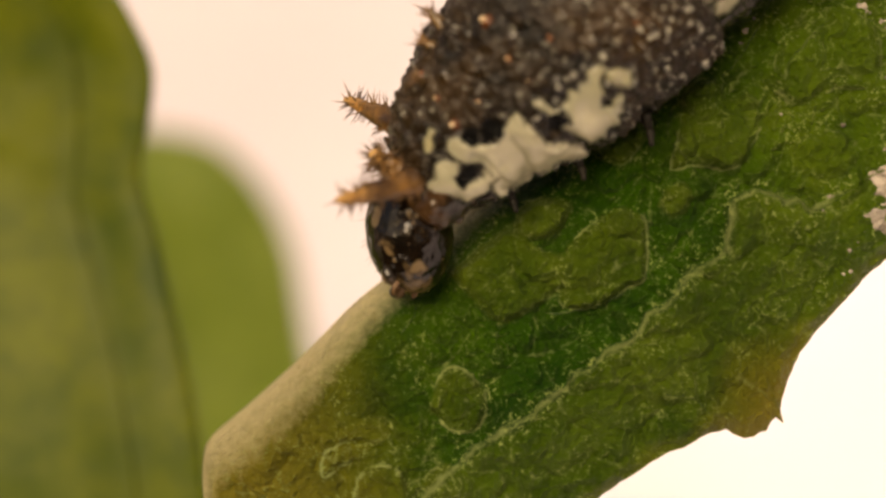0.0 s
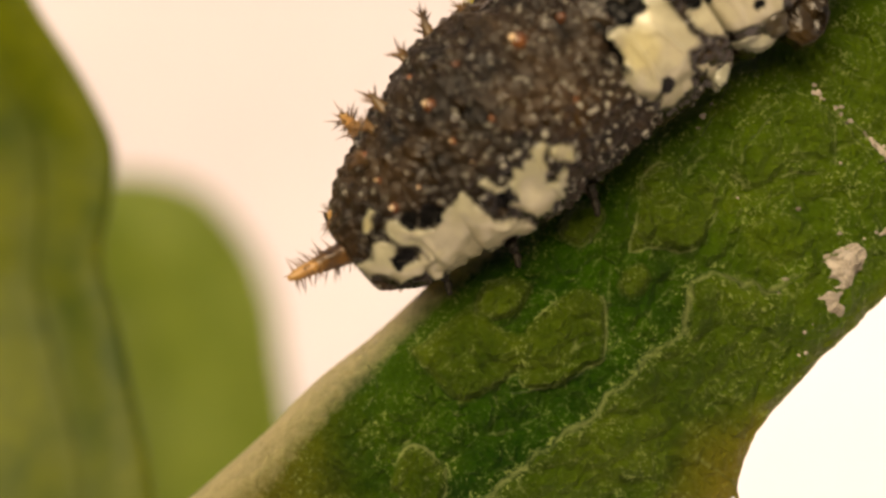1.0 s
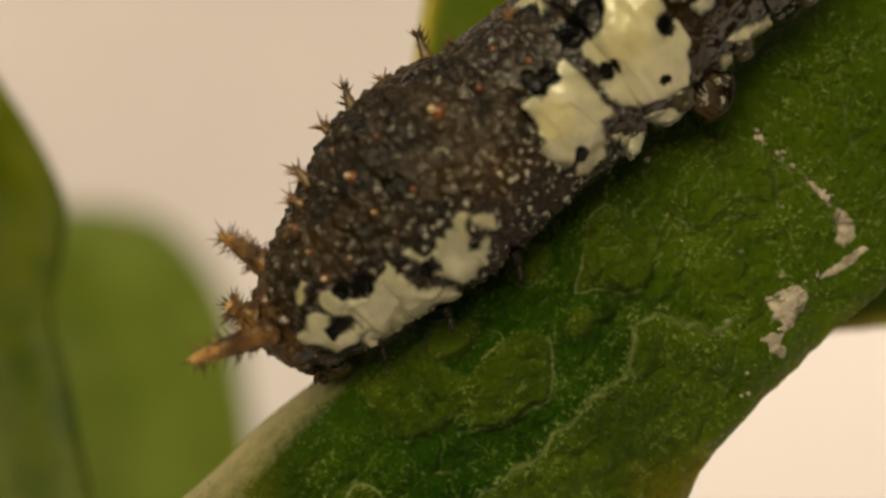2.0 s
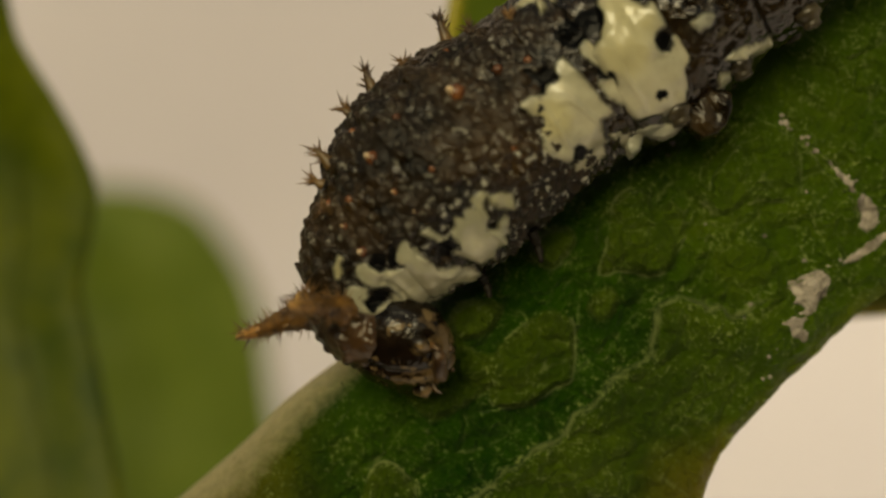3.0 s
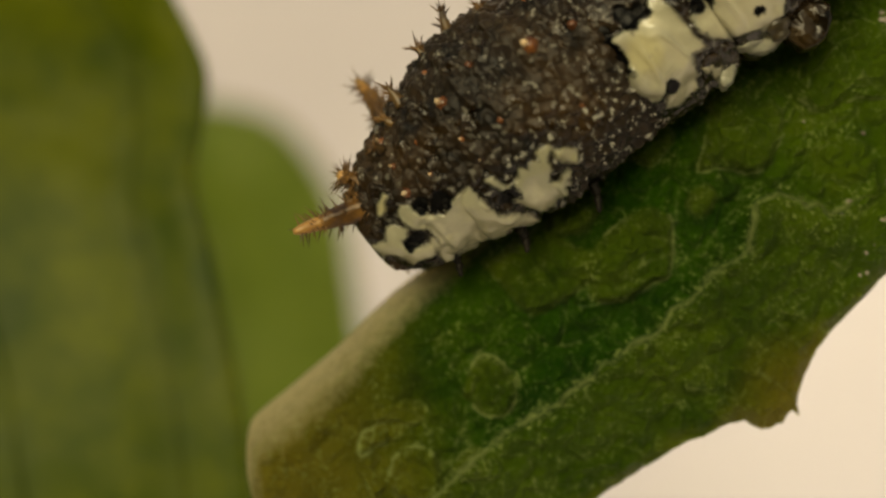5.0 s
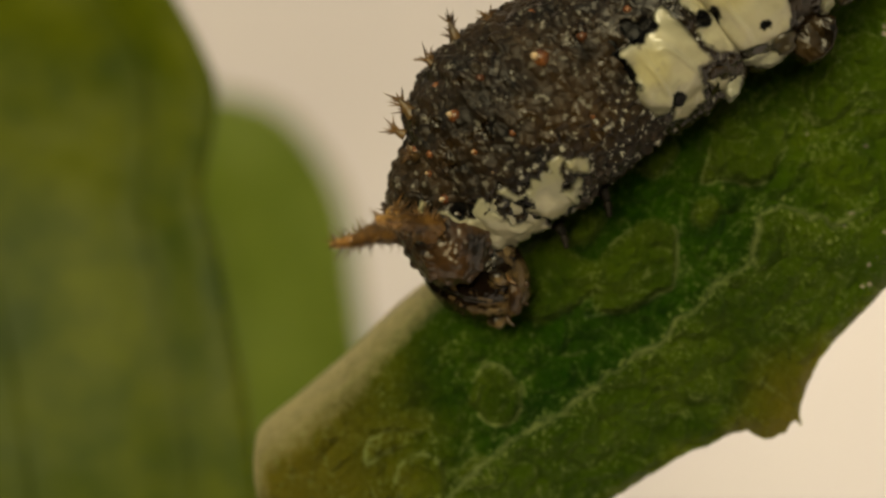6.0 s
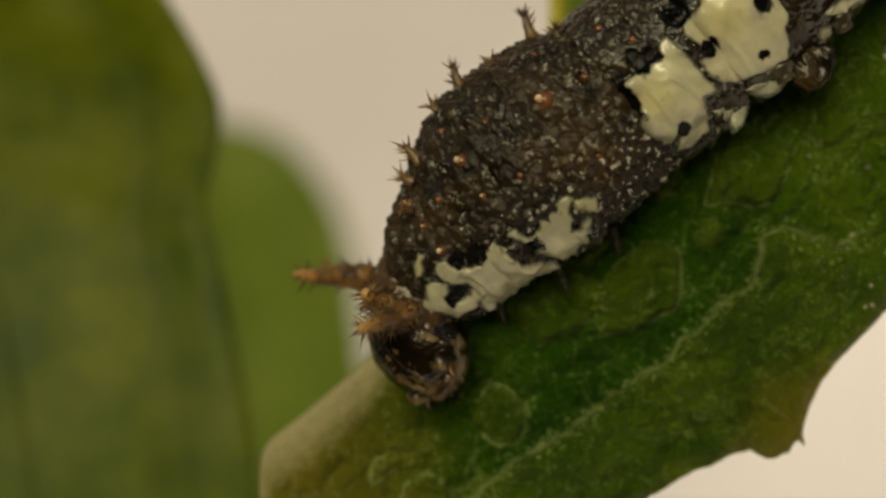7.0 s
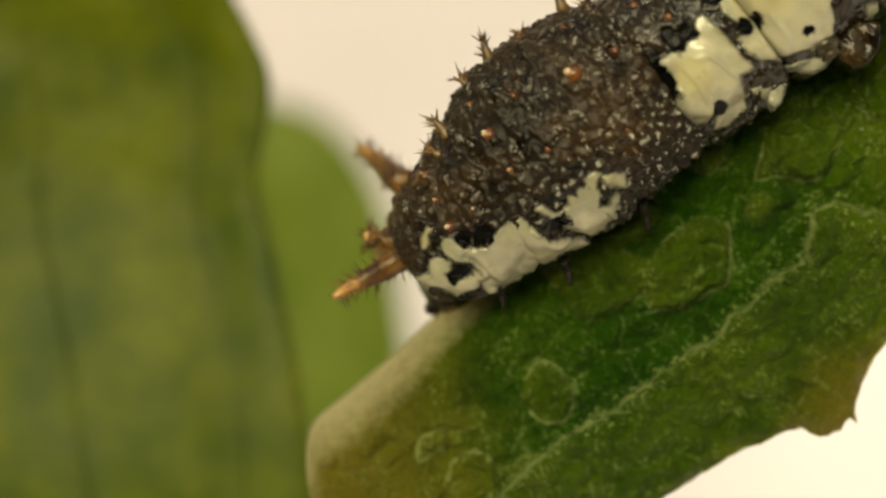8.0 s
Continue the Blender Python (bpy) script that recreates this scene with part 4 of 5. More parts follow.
def build_spine(parent, base, way, length, seed):
    """A short bristled spine on the back."""
    rng = np.random.default_rng(seed)
    way, a, b = frame_of(way)
    s = np.linspace(0, 1, 10)
    line = np.array(base) + np.outer((s * 1.15 - 0.15) * length, way)
    ob = mesh_object("spine", *tube(line, 0.22 * length ** 0.5 * (1 - s) ** 0.8 + 0.035, 12, 0.6, seed), SPINE, parent, "olive brown bristled spine")
    hairs = []
    for _ in range(int(14 + 20 * length)):
        k = rng.integers(3, 10)
        t = rng.uniform(0, 2 * math.pi)
        out = math.cos(t) * a + math.sin(t) * b
        hairs.append(spike(line[k] + out * 0.05, out + way * rng.uniform(0.4, 2.0), rng.uniform(0.18, 0.48), 0.036))
    mesh_object("bristles", *joined(hairs), HORN, ob)


def surface(x, z):
    zc, r = body_at(x)
    side = np.clip((z - zc) / r, -0.98, 0.98)
    y = -0.96 * r * math.sqrt(1 - side**2)
    out = np.array((0.0, y / 0.96, z - zc))
    return np.array((x, y, z)), out / np.linalg.norm(out)


def build_wart(parent, x, z, size, seed, bead=True):
    place, out = surface(x, z)
    s = np.linspace(0, 1, 9)
    line = place + np.outer((s - 0.35) * size * 1.5, out)
    ob = mesh_object("wart", *tube(line, size * np.sqrt(np.clip(1 - (s * 0.96) ** 2.5, 0, 1)), 16, 0.4, seed), WART, parent, "rust brown wart")
    if bead:
        s = np.linspace(0, 1, 7)
        # set off to one side, where the wart's highlight sits
        tip = place + out * size * 0.85 + np.array((-0.35 * size, 0, 0.25 * size))
        mesh_object("bead", *tube(tip + np.outer((s - 0.3) * size * 0.8, out), 0.42 * size * np.sqrt(np.clip(1 - s**3, 0.02, 1)), 12), PEARL, ob, "pearly bead")


def build_leg(parent, base, bend, tip, radius, material, name, label, seed):
    curve = spline([base, bend, tip], 16)
    s = np.linspace(0, 1, 16)
    radii = radius * (1 - 0.5 * s) * (1 + 0.16 * np.cos(s * 19)) * np.sqrt(np.clip((1.02 - s) / 0.1, 0.05, 1))
    mesh_object(name, *tube(curve, radii, 12, 0.3, seed), material, parent, label)


def build_lobe(parent, outline, height, material, label, seed):
    """A puffed lobe of skin whose rim tucks into the body."""
    box = np.array(outline)
    lo, hi = box.min(0) - 0.1, box.max(0) + 0.1
    cols, rws = int((hi[0] - lo[0]) / 0.03) + 3, int((hi[1] - lo[1]) / 0.03) + 3
    gx, gz = np.meshgrid(np.linspace(lo[0], hi[0], cols), np.linspace(lo[1], hi[1], rws), indexing="ij")
    q = np.stack([gx.ravel(), gz.ravel()], 1)
    q3 = np.stack([q[:, 0], 0 * q[:, 0], q[:, 1]], 1)
    deep = inside(q, outline) + 0.10 * rough_noise(q3 * 3.0, seed, 3)
    zc, r = body_at(q[:, 0])
    side = np.clip((q[:, 1] - zc) / r, -0.95, 0.95)
    base = -0.96 * r * np.sqrt(1 - side**2)
    rise = np.clip(deep / max(0.7 * deep.max(), 0.05), 0, 1)
    puff = height * np.sqrt(1 - (1 - rise) ** 2) * (1 + 1.1 * rough_noise(q3 * 2.6, seed + 1, 3)) + 0.22 * rough_noise(q3 * (3.2, 1, 1.4), seed + 2, 3) * smooth(0.0, 0.1, deep)
    y = base - 0.10 - puff + 0.45 * smooth(0.03, -0.06, deep)
    faces = grid_faces(cols, rws)
    faces = faces[(deep[faces] > -0.07).all(1)]
    used, back = np.unique(faces, return_inverse=True)
    faces = back.reshape(-1, 4)[:, ::-1]
    front = np.stack([q[:, 0], y, q[:, 1]], 1)[used]
    rear = np.stack([q[:, 0], base + 0.36, q[:, 1]], 1)[used]
    mesh_object("skin_fold", np.vstack([front, rear]), np.vstack([faces, faces[:, ::-1] + len(used)]), material, parent, label)


def build_head(parent):
    """Its origin is its middle: the mouth is down, the face towards -x."""
    nu, nv = 70, 110
    lat, ang = np.linspace(0.02, math.pi - 0.02, nu), np.linspace(0, 2 * math.pi, nv, endpoint=False)
    la, aa = np.repeat(lat, nv), np.tile(ang, nu)
    away = np.stack([np.sin(la) * np.cos(aa), np.sin(la) * np.sin(aa), np.cos(la)], 1)
    verts = away * (1.22, 1.5, 1.7)
    verts[:, 0] *= 1 - 0.10 * (away[:, 2] < 0) * away[:, 2] ** 2
    groove = np.exp(-((verts[:, 1] / 0.13) ** 2)) * (away[:, 0] < 0.3)
    verts = verts * (1 - 0.09 * groove + 0.09 * rough_noise(verts * 1.6, 71, 4))[:, None]
    faces = grid_faces(nu, nv, True)[:, ::-1].tolist() + [list(range(nv)), list(range((nu - 1) * nv, nu * nv))[::-1]]
    head = mesh_object("head", verts, faces, HEAD, parent, "glossy blackish brown head capsule")
    s = np.linspace(0, 1, 10)
    lip = np.array((-0.58, 0.0, -1.40)) + np.stack([-0.05 * s, (s - 0.5) * 1.1, -0.10 * np.sin(s * math.pi)], 1)
    mesh_object("upper_lip", *tube(lip, 0.20 * np.sin(0.3 + s * 2.54), 10, 0.3, 73), MOUTH, head, "tan upper lip")
    for side in (-1, 1):
        jaw = spline([(-0.40, 0.45 * side, -1.27), (-0.52, 0.40 * side, -1.52), (-0.46, 0.10 * side, -1.62)], 12)
        mesh_object("mandible", *tube(jaw, 0.20 * (1 - 0.6 * np.linspace(0, 1, 12)), 10, 0.3, 75), MOUTH, head, "tan biting jaw")
        feeler = spline([(-0.50, 0.80 * side, -1.22), (-0.62, 0.88 * side, -1.38), (-0.66, 0.88 * side, -1.56)], 10)
        mesh_object("antenna", *tube(feeler, 0.11 * (1 - 0.7 * np.linspace(0, 1, 10)), 8), MOUTH, head, "short tan feeler")
        palp = spline([(-0.05, 0.36 * side, -1.45), (-0.10, 0.42 * side, -1.60), (-0.16, 0.38 * side, -1.72)], 10)
        mesh_object("palp", *tube(palp, 0.14 * (1 - 0.6 * np.linspace(0, 1, 10)), 8, 0.5, 76), MOUTH, head)
        cheek = np.stack([-0.75 + 0.1 * s, side * (1.05 - 0.25 * s), -0.75 - 0.5 * s], 1)
        mesh_object("cheek_mark", *tube(cheek, 0.22 * np.sin(0.3 + s * 2.5), 12, 0.8, 77), CHEEK, head, "mottled tan cheek mark")
        for n in range(5):
            t = math.radians(-75 + 38 * n)
            c = np.array((-0.30 + 0.24 * math.sin(t), side * 1.19, -0.85 + 0.30 * math.cos(t)))
            c[1] = side * 1.5 * math.sqrt(max(1 - (c[0] / 1.2) ** 2 - (c[2] / 1.7) ** 2, 0.05))
            k = np.linspace(-1, 1, 7)
            mesh_object("eyelet", *tube(c + np.outer(k * 0.075, (0.15, side, -0.1)), 0.085 * np.sqrt(np.clip(1.02 - k**2, 0.02, 1)), 10), HEAD, head)
    rng = np.random.default_rng(5)
    hairs = []
    for _ in range(60):
        d = rng.normal(size=3)
        d /= np.linalg.norm(d)
        if d[0] < 0.2 and d[2] < 0.6:
            hairs.append(spike(d * (1.2, 1.48, 1.62), d + (0, 0, -0.5), rng.uniform(0.15, 0.4), 0.012, 3))
    mesh_object("setae", *joined(hairs), MOUTH, head)
    head.scale = (0.93, 0.93, 0.93)
    return head


COLLAR = (-6.85, 0.00, 2.67)
COLLAR_FACE = (-0.788, 0.099, 0.608)
caterpillar = tagged(new("caterpillar"), "dark warty caterpillar with creamy saddle patches crawling on the leaf", "caterpillar")


def build_caterpillar():
    parts = {}
    parts["abdomen"] = [build_segment("abdomen_ring", "abdomen", x0, x1, caterpillar, wet=0.9, rough=0.55, swell=0.06, lip=0.35, seed=80 + n, label="wet dark brown abdomen ring")
                        for n, (x0, x1) in enumerate(((3.95, 6.4), (6.2, 8.6), (8.4, 10.7), (10.5, 12.6)))]
    parts["saddle_rear"] = build_segment("saddle_ring", "saddle_rear", 2.05, 4.25, caterpillar, wet=0.7, rough=0.6, seed=20, label="creamy saddle ring with black spots")
    parts["saddle"] = build_segment("saddle_ring", "saddle", -0.55, 2.35, caterpillar, wet=0.35, rough=0.85, swell=0.03, seed=30, label="half brown, half creamy saddle ring")
    parts["hump"] = build_segment("thorax_hump", "hump", -5.9, -0.05, caterpillar, rough=1.15, swell=0.03, lip=0.5, seed=40, label="swollen dark brown hump with warts")
    parts["thorax"] = build_segment("thorax_ring", "thorax", -8.36, -4.9, caterpillar, rough=1.1, swell=0.02, lip=0.6, seed=50, label="dark thorax ring with a creamy side patch")
    parts["collar"] = build_collar(caterpillar)
    parts["head"] = build_head(caterpillar)
    for n, (base, way, length) in enumerate((((-8.15, -0.85, 2.73), (-0.89, -0.38, 0.27), 2.05), ((-6.75, 1.05, 4.28), (-0.17, 0.68, 0.70), 2.1), ((-7.99, -0.40, 3.33), (-0.34, -0.50, 0.68), 0.7))):
        build_horn(parts["collar"], base, way, length, 90 + n)
    for n, (base, way, length, who) in enumerate((((-0.86, -0.00, 5.10), (0.42, -0.10, 0.95), 0.6, "hump"),
                                               ((-3.24, -0.54, 5.28), (0.35, -0.15, 1.02), 0.62, "hump"),
                                               ((-4.10, -0.88, 5.16), (-0.15, -0.20, 1.05), 0.35, "hump"),
                                               ((-5.36, -1.18, 4.58), (-0.02, -0.10, 1.20), 0.55, "hump"),
                                               ((-5.88, -1.29, 4.31), (-0.42, -0.20, 0.89), 0.3, "hump"),
                                               ((-6.56, -1.51, 3.82), (-0.26, -0.80, 0.62), 0.3, "thorax"),
                                               ((-0.45, -1.14, 4.45), (0.42, 0.00, 0.95), 0.25, "hump"),
                                               ((-2.26, -0.90, 5.06), (0.35, -0.10, 1.02), 0.25, "hump"),
                                               ((1.19, -1.39, 4.12), (0.42, 0.00, 0.95), 0.2, "saddle"))):
        build_spine(parts[who], base, way, length, 100 + n)
    for n, (x, z, size, who, bead) in enumerate(((-1.88, 3.40, 0.26, "hump", True),
                                            (-4.51, 3.71, 0.2, "hump", True),
                                            (-6.44, 3.90, 0.18, "thorax", True),
                                            (-6.67, 2.46, 0.17, "thorax", True),
                                            (-4.64, 2.00, 0.12, "hump", True),
                                            (-2.71, 1.23, 0.17, "hump", False),
                                            (-4.40, 4.66, 0.14, "hump", False),
                                            (-4.71, 2.69, 0.1, "hump", True),
                                            (-3.63, 2.41, 0.13, "hump", False),
                                            (-3.39, 4.02, 0.14, "hump", False),
                                            (-3.57, 2.92, 0.12, "hump", False),
                                            (-2.34, 2.06, 0.13, "hump", False),
                                            (-5.64, 3.40, 0.12, "hump", False),
                                            (-1.82, 1.44, 0.12, "hump", False),
                                            (-1.28, 4.49, 0.15, "hump", False),
                                            (-0.73, 3.15, 0.15, "hump", False),
                                            (0.77, 3.02, 0.15, "saddle", False),
                                            (0.34, 3.83, 0.14, "saddle", False),
                                            (-5.87, 2.45, 0.1, "thorax", True),
                                            (-6.55, 3.23, 0.1, "thorax", True))):
        build_wart(parts[who], x, z, size, 120 + n, bead)
    for n, (who, hip, knee, claw) in enumerate((('thorax', (-6.79, 0.3, 0.53), (-6.85, -0.0, 0.23), (-7.01, -0.07, -0.1)),
                                              ('thorax', (-4.96, 0.28, -0.05), (-5.03, -0.03, -0.36), (-5.21, -0.1, -0.68)),
                                              ('hump', (-2.79, 0.3, -0.17), (-2.93, -0.02, -0.55), (-3.16, -0.09, -0.92)))):
        for side in (1, -1):
            build_leg(parts[who], *((x, y * side, z) for x, y, z in (hip, knee, claw)), 0.15, LEG, "leg", "short dark jointed leg", 140 + n)
    for who, x in (("saddle_rear", 3.2), ("abdomen", 5.2), ("abdomen", 7.4)):
        owner = parts[who] if who != "abdomen" else parts["abdomen"][0 if x < 6.3 else 1]
        for side in (-1, 1):
            build_leg(owner, (x, 0.8 * side, 0.6), (x, 1.1 * side, 0.1), (x - 0.1, 1.15 * side, -0.4), 0.5, FOOT, "proleg", "stubby dark brown proleg", 150)
    for n, (who, height, material, label, outline) in enumerate((("abdomen", 0.14, FOLD, "pale skin fold", [(4.58, 1.55), (4.97, 1.57), (5.22, 1.34), (4.93, 1.17), (4.55, 1.25)]),
                                                ("saddle_rear", 0.17, FOLD, "pale crescent skin fold", [(2.09, 0.18), (2.38, 0.12), (2.94, -0.08), (3.37, -0.15), (3.3, -0.36), (2.94, -0.44), (2.59, -0.37), (2.31, -0.18)]),
                                                ("saddle", 0.13, FOLD, "pale scalloped skin fold", [(1.51, -0.08), (1.79, 0.01), (2.05, -0.09), (1.98, -0.32), (1.66, -0.49), (1.37, -0.49), (1.37, -0.3)]),
                                                ("saddle", 0.12, BROWN_FOLD, "brown skin fold", [(1.11, 0.28), (1.44, 0.52), (1.77, 0.36), (1.81, 0.09), (1.39, -0.11), (1.0, -0.11)]),
                                                ("abdomen", 0.10, BROWN_FOLD, "glossy brown scalloped skin fold", [(3.91, 0.9), (4.3, 0.78), (4.41, 0.37), (4.42, -0.1), (4.7, -0.48), (4.52, -0.79), (4.13, -1.06), (3.74, -1.11), (3.4, -0.94), (3.26, -0.53), (3.29, -0.12), (3.57, 0.32)]),
                                                ("abdomen", 0.16, FOLD, "pale skin fold", [(4.39, 0.07), (4.63, 0.17), (4.92, 0.03), (4.93, -0.18), (4.57, -0.27), (4.41, -0.14)]),
                                                ("abdomen", 0.1, FOLD, "pale skin fold", [(4.81, 0.4), (5.15, 0.32), (5.72, 0.16), (6.11, 0.09), (6.12, -0.04), (5.78, -0.13), (5.29, 0.01), (4.9, 0.23)]),
                                                ("abdomen", 0.12, BROWN_FOLD, "brown skin fold", [(3.81, 0.39), (4.13, 0.72), (4.46, 0.76), (4.46, 0.54), (4.15, 0.33), (3.81, 0.11)]))):
        owner = parts[who] if who != "abdomen" else parts["abdomen"][0 if outline[0][0] < 6.3 else 1]
        build_lobe(owner, outline, height, material, label, 160 + 3 * n)
    return parts


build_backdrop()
build_main_leaf()
NEAR_LEAF = build_soft_leaf("leaf", "soft olive green leaf with a wavy surface hanging beside", [(-15.59, 14.31), (-14.78, 10.23), (-14.27, 9.0), (-13.25, 7.37), (-12.37, 5.74), (-11.8, 4.2), (-11.96, 2.47), (-12.33, 0.43), (-11.86, -1.61), (-11.39, -4.06), (-10.9, -6.51), (-10.53, -9.37), (-10.08, -15.49)],
                [(-30.29, 14.31), (-31.51, 10.23), (-32.33, 9.0), (-32.74, 7.37), (-32.74, 5.74), (-32.74, 4.2), (-32.74, 2.47), (-32.74, 0.43), (-32.74, -1.61), (-32.33, -4.06), (-31.92, -6.51), (-31.51, -9.37), (-30.29, -15.49)], 14.0, FAR_LEAF, 0.0, ((0.7, 0.8, -0.10), (2.4, 1.1, 0.16), (5.2, 1.8, -0.12), (8.5, 1.8, 0.10)), bow=0.017)
SWAYING_LEAF = build_soft_leaf("leaf", "round blurred green leaf further behind", [(-44.92, 5.91), (-36.4, 9.53), (-28.42, 10.27), (-22.03, 8.57), (-17.78, 3.78), (-15.54, -1.54), (-14.69, -7.4), (-13.94, -12.72), (-13.52, -19.11), (-14.05, -27.09), (-16.71, -37.73)],
                [(-48.11, 1.12), (-47.58, 0.05), (-47.05, -1.54), (-46.51, -3.67), (-45.98, -6.33), (-45.45, -9.53), (-44.92, -12.72), (-44.39, -15.91), (-43.85, -20.17), (-42.79, -27.09), (-41.72, -37.73)], 110.0, HAZY_LEAF, 0.0, ((6.0, 3.0, -1.0), (14.0, 3.0, 0.6)))
build_soft_leaf("leaf", "dark green leaf with a yellow margin behind the caterpillar", [(3.97, 20.95), (2.13, 15.81), (1.36, 11.22), (0.95, 8.85), (0.7, 6.99), (1.03, 4.42), (2.13, 2.04), (4.33, 0.2), (7.64, -0.72), (11.31, -0.94), (13.66, -0.83), (16.38, -0.64), (20.49, -0.53), (27.83, 0.2)],
                [(13.15, 20.95), (12.78, 19.48), (12.41, 18.38), (12.23, 17.28), (12.41, 16.36), (12.78, 15.44), (13.51, 14.52), (14.61, 13.79), (16.08, 13.24), (17.73, 12.87), (19.57, 12.5), (21.96, 12.14), (25.08, 11.77), (28.75, 11.4)], 8.0, DARK_LEAF, 0.55, ((5.0, 3.0, 0.6),))
PARTS = build_caterpillar()

# seconds, place in millimetres, turn in degrees
CRAWL = [(0, 5.73, -1.5, 4.03, -1.3, -40, 0.2), (0.5, 5.62, -1.5, 3.95, -0.1, -40, -0.5), (1, 5.42, -1.5, 3.91, 0.4, -39.9, 0.1),
    (1.5, 5.04, -1.5, 3.66, 0.5, -39.8, 0.1), (2.8, 4.04, -1.5, 2.93, -0.2, -40.2, 0.1), (3, 3.96, -1.5, 2.9, -0.2, -40.2, 0.1),
    (3.5, 4.1, -1.5, 2.48, -0.8, -40.1, 0.4), (4, 4.08, -1.5, 2.23, -0.2, -40.4, 0.1), (4.5, 3.98, -1.5, 2.11, 0, -40.5, 0),
    (5, 3.81, -1.5, 1.98, 0.3, -40.4, -1), (6.5, 3.9, -1.5, 2.04, 2.8, -41, -2.7), (7, 3.9, -1.5, 1.79, 0.5, -40.6, -1.2),
    (7.5, 3.83, -1.5, 1.71, 0.4, -40.5, -0.7), (8, 3.57, -1.5, 1.67, 0.4, -40.4, -1.5)]
COLLAR_TURN = [(0, -1.47, 2.27, -1.46, 1.8, 6.1, 19.6), (0.2, -1.33, 1.83, -1.32, 2.34, 5.55, 15.56), (0.5, -0.28, -1.37, -0.29, 6.3, 1.5, -14.1),
    (1, 0.12, -1.23, -0.41, 2.8, 1.6, -11.6), (1.5, -0.21, -0.6, -0.64, 0.5, 2.9, -5.4), (2.8, -1.75, 4.4, -1.21, -15.5, 0.7, 45.9),
    (3, -1.72, 4.82, -1.49, -24.7, 0.6, 53.5), (3.5, -1.82, 3.85, -2.18, -11.9, 5.6, 40.6), (4, -2.37, 4.04, -1.35, 1.3, 2.9, 36.5),
    (4.5, -0.01, 0, 0, 0, -0, 0), (4.8, 0.55, -0.5, 0.3, 6, 2.5, -19), (5, 0.1, -0.74, -0.41, 4.2, 7.6, -6.4), (6.3, -2.21, 5.24, -1.34, -27.9, 0.2, 59.2),
    (6.5, -2.37, 5.46, -0.75, -25.8, -6.3, 59), (7, -2.79, 4.81, -0.06, -4.2, -7.5, 43.9), (7.5, -1.72, 4.76, 1.28, -0.9, -10.3, 27.3),
    (8, -0.62, 1.45, 0.71, 7.3, -2.2, -0.2)]
HEAD_TURN = [(0, -9.34, 0.7, 1.14, 0.9, 33.2, 2.3), (0.2, -8.24, 1.65, 1.44, 6.9, 31.65, -10), (0.5, -7.14, 2.6, 1.74, 12.9, 30.1, -22.3),
    (1, -6.71, 2.7, 1.91, 11.7, 34.1, -36.1), (1.5, -7.39, 2.6, 1.7, 9.4, 35, -28), (2.8, -7.19, -0.1, 0.25, -27.1, -7.8, 33.9),
    (3, -6.3, -0.2, -0.19, -35.4, -14.3, 42), (3.5, -7.94, 0.2, 0.32, -13.6, -1.7, 30.7), (4, -9.23, 0.4, 0.7, 2.9, 31.9, 13.7),
    (4.5, -7.23, 2.7, 2.06, 13.5, 33.6, -19.3), (5, -6.86, 2.7, 2.26, 11.5, 35, -19.7), (6.3, -6.73, -0.2, -0.11, -41.3, -12.7, 55.2),
    (6.5, -7.52, -0.1, -0.27, -28.1, -9.2, 42.4), (7, -8.82, 0.1, 0.66, -10, 3.8, 47.5), (7.5, -9.97, 0.4, 1.18, 6.2, 29, 13.7),
    (8, -7.96, 2.7, 1.99, 14.3, 35.2, -15.2)]
THORAX_SHIFT = [(0, 0.09, 0.00, 0.01, 0.0, -1.4, 0.0), (0.5, -0.15, 0.00, -0.23, 0.0, 2.4, 0.0), (1, -0.14, 0.00, -0.05, 0.0, 1.6, 0.0),
    (1.5, -0.05, 0.00, -0.21, 0.0, 1.4, 0.0), (2.8, 1.12, 0.00, 0.19, 0.0, -5.0, 0.0), (3, 1.38, 0.00, 0.20, 0.0, -4.7, 0.0),
    (3.5, 0.99, 0.00, 0.06, 0.0, -4.8, 0.0), (4, 0.53, 0.00, 0.06, 0.0, -4.3, 0.0), (4.5, 0.00, 0.00, 0.00, 0.0, -0.0, 0.0),
    (4.8, 0.24, 0.00, -0.06, 0.0, 1.9, 0.0), (5, -0.07, 0.00, 0.01, 0.0, 3.1, 0.0), (6.3, 0.87, 0.00, 0.08, 0.0, -2.2, 0.0), (6.5, 0.83, 0.00, 0.06, 0.0, -3.3, 0.0),
    (7, 0.34, 0.00, 0.30, 0.0, -5.0, 0.0), (7.5, -0.14, 0.00, -0.06, 0.0, -1.9, 0.0), (8, -0.43, 0.00, -0.18, 0.0, 3.3, 0.0)]
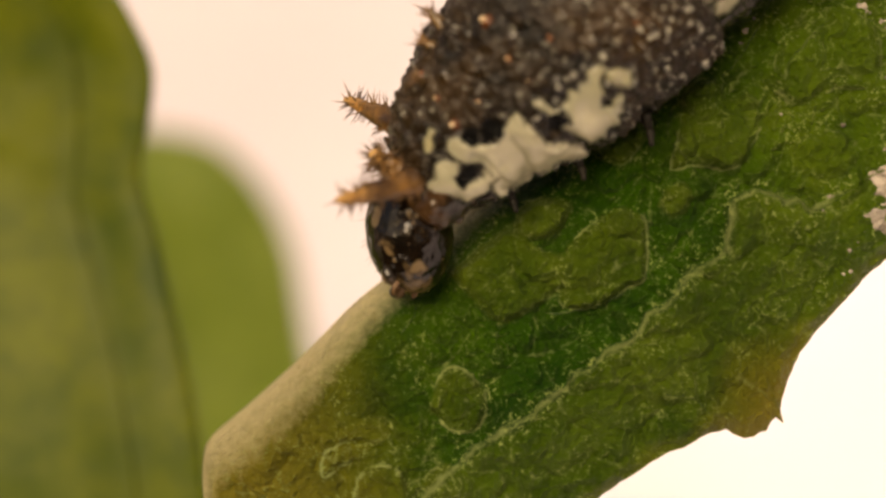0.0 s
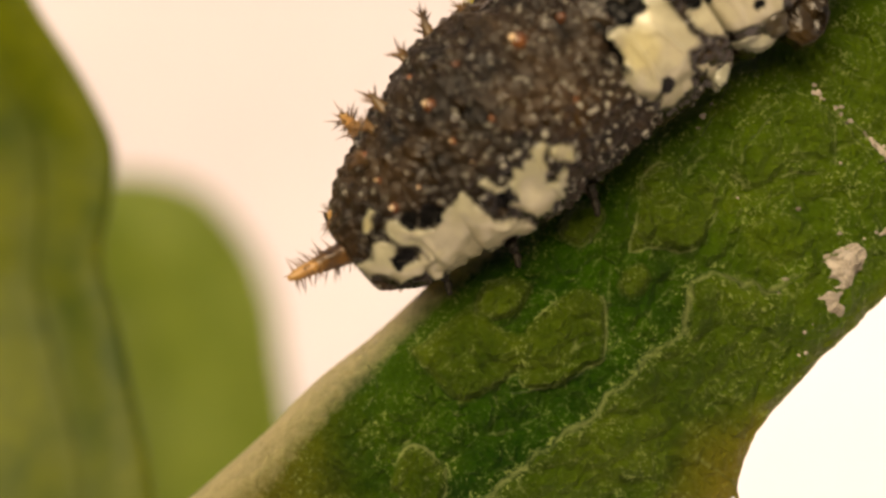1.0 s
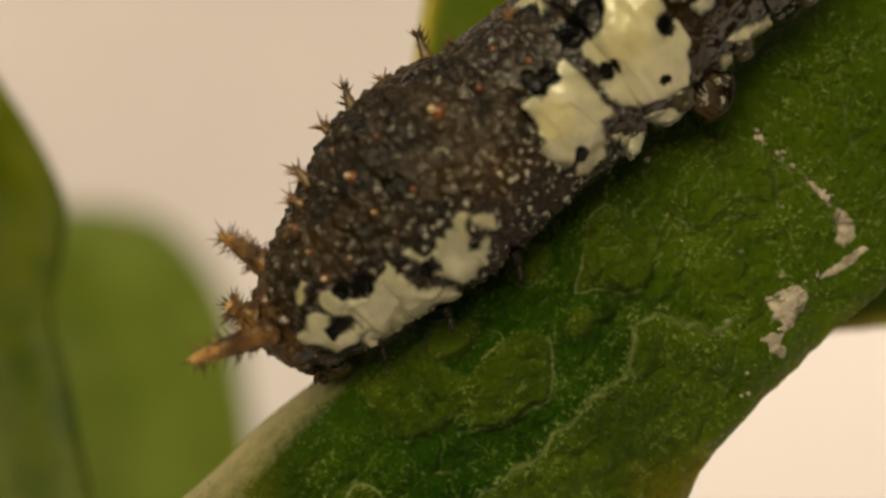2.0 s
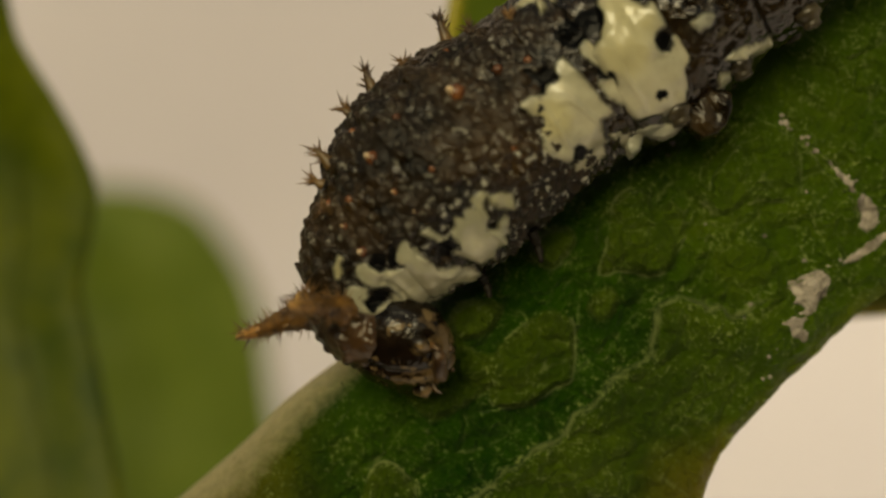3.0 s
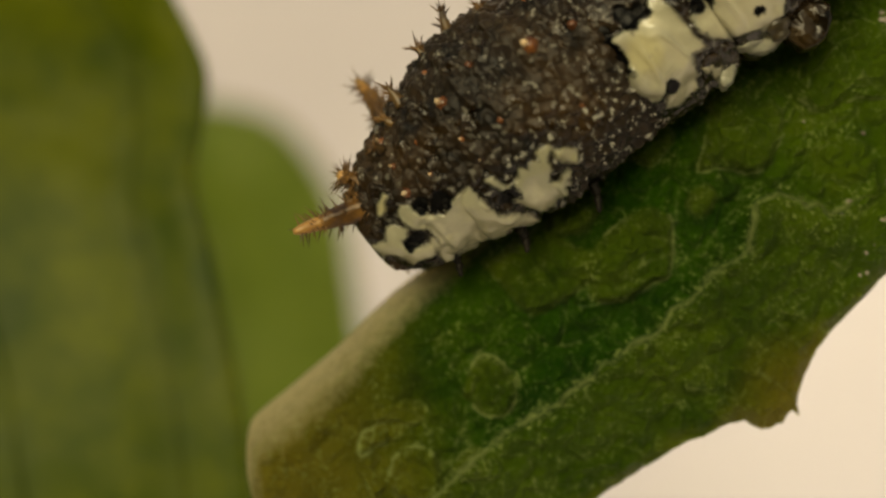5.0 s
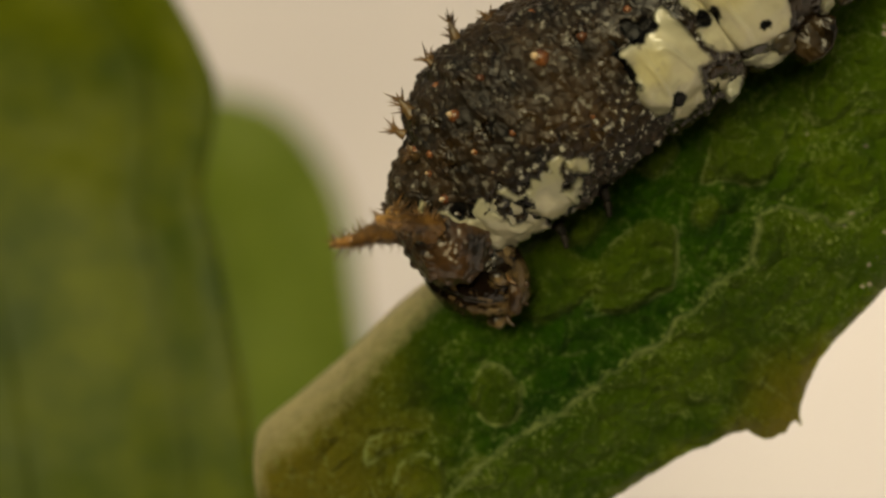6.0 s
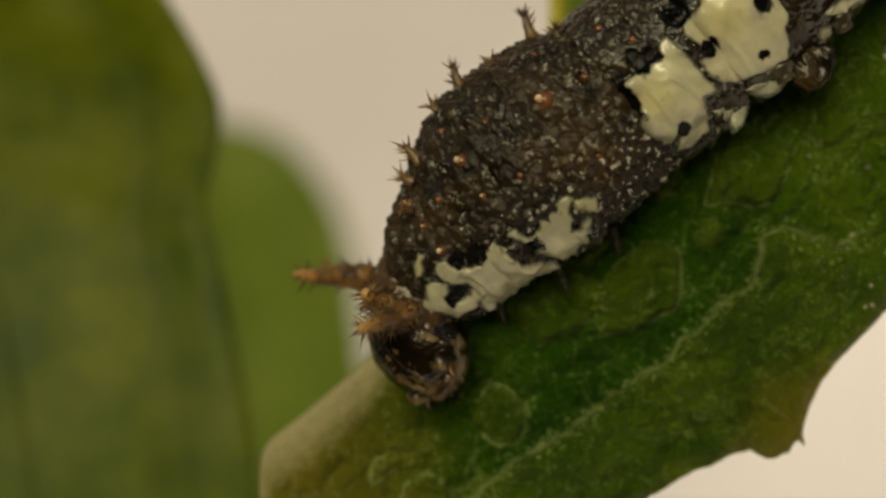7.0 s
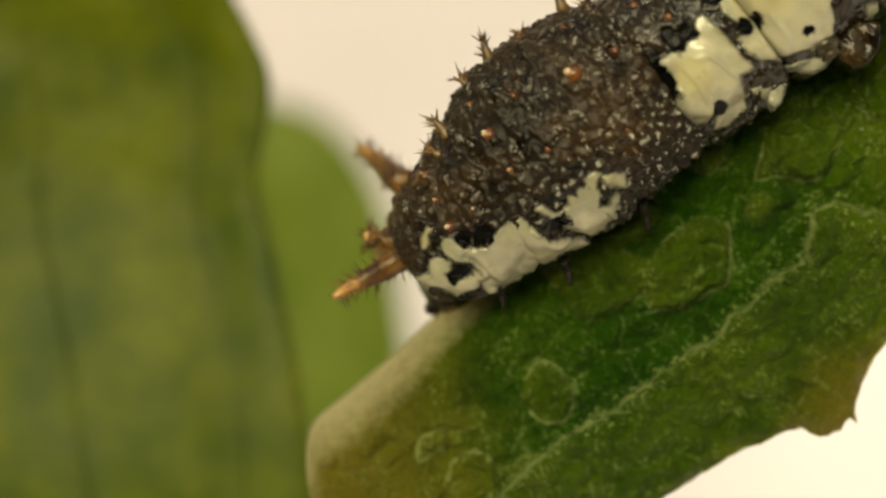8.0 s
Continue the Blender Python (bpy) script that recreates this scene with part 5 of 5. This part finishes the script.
HUMP_SHIFT = [(0, -0.10, -0.24, -0.52, -5.2, 2.8, 0.0), (0.5, -0.10, -0.18, -0.23, -3.9, 2.8, 0.0), (1, 0.14, -0.26, 0.04, -5.7, -1.0, 0.0),
    (1.5, 0.24, -0.28, -0.03, -6.3, -2.5, 0.0), (2.8, 0.77, -0.24, 0.03, -5.2, -2.7, 0.0), (3, 0.95, -0.29, 0.01, -6.5, -3.0, 0.0),
    (3.5, 0.61, 0.00, 0.18, 0.0, -4.9, 0.0), (4, 0.27, 0.00, 0.07, 0.0, -3.9, 0.0), (4.5, 0.00, 0.00, 0.00, 0.0, -0.0, 0.0),
    (5, 0.02, -0.12, 0.01, -2.6, 1.5, 0.0), (6.3, 0.26, 0.00, 0.12, 0.0, 0.1, 0.0), (6.5, 0.35, 0.00, 0.11, 0.0, -2.0, 0.0),
    (7, 0.04, 0.00, -0.01, 0.0, -1.8, 0.0), (7.5, -0.06, 0.00, 0.01, 0.0, -2.4, 0.0), (8, -0.01, 0.00, 0.14, 0.0, -1.2, 0.0)]
REAR_SHIFT = [(0, 0.22, 0.00, -0.03, 0.0, 0.7, 0.0), (0.5, 0.24, 0.00, -0.04, 0.0, 0.8, 0.0), (1, 0.27, 0.00, -0.05, 0.0, 1.0, 0.0),
    (1.5, 0.28, 0.00, 0.03, 0.0, -0.5, 0.0), (2.8, -0.29, 0.00, -0.16, 0.0, 4.5, 0.0), (3, -0.23, 0.00, -0.14, 0.0, 4.0, 0.0),
    (3.5, -0.16, 0.00, -0.05, 0.0, 1.3, 0.0), (4, -0.11, 0.00, 0.00, 0.0, -0.1, 0.0), (4.5, 0.00, 0.00, 0.00, 0.0, -0.0, 0.0),
    (5, 0.18, 0.00, -0.05, 0.0, 1.0, 0.0), (6.3, 0.14, 0.00, -0.06, 0.0, 1.3, 0.0), (6.5, 0.07, 0.00, -0.04, 0.0, 1.0, 0.0),
    (7, 0.09, 0.00, -0.00, 0.0, 0.1, 0.0), (7.5, 0.11, 0.00, -0.01, 0.0, 0.2, 0.0), (8, 0.22, 0.00, -0.04, 0.0, 0.9, 0.0)]


# seconds, shift along x and z in millimetres of the leaf that sways behind
SWAY = [(0, -2.1, -2.9), (0.5, -1, -1.5), (1, -1.1, -1.1),
    (1.5, 0.3, -0.7), (3, 0.1, -0.7), (3.5, 3.3, 1),
    (4, 1.5, -0), (4.5, 0.2, -0.8), (5, -1.1, -1.2),
    (6.5, -1.5, 1.5), (7, -1.6, -0.3), (7.5, -3.1, -0.4),
    (8, -2.2, -0.5)]


# the same for the nearer soft leaf
NEAR_SWAY = [(0, 0.25, 0.5), (0.5, 0.15, 0.5), (1, 0.05, 0.2), (1.5, 0.05, -0.25), (3, 0.1, -0.5), (3.5, 0.05, -0.6), (4, -0.05, -0.5),
             (4.7, 0.1, 0.0), (5, 0.3, 0.1), (6.5, 0.3, -0.05), (7, 0.25, 0.05), (7.5, 0.3, 0.1), (8, 0.4, 0.2)]


def keyed(rows):
    return [(t, pose(x / 1000, y / 1000, z / 1000, rx, ry, rz)) for t, x, y, z, rx, ry, rz in rows]


def motions():
    walk(caterpillar, keyed(CRAWL))
    walk(SWAYING_LEAF, keyed([(t, x, 0, z, 0, 0, 0) for t, x, z in SWAY]))
    walk(NEAR_LEAF, keyed([(t, x, 0, z, 0, 0, 0) for t, x, z in NEAR_SWAY]))
    walk(PARTS["collar"], keyed(COLLAR_TURN))
    walk(PARTS["head"], keyed(HEAD_TURN))
    walk(PARTS["thorax"], keyed(THORAX_SHIFT))
    walk(PARTS["hump"], keyed(HUMP_SHIFT))
    for ring in [PARTS["saddle_rear"], *PARTS["abdomen"]]:
        walk(ring, keyed(REAR_SHIFT))


motions()
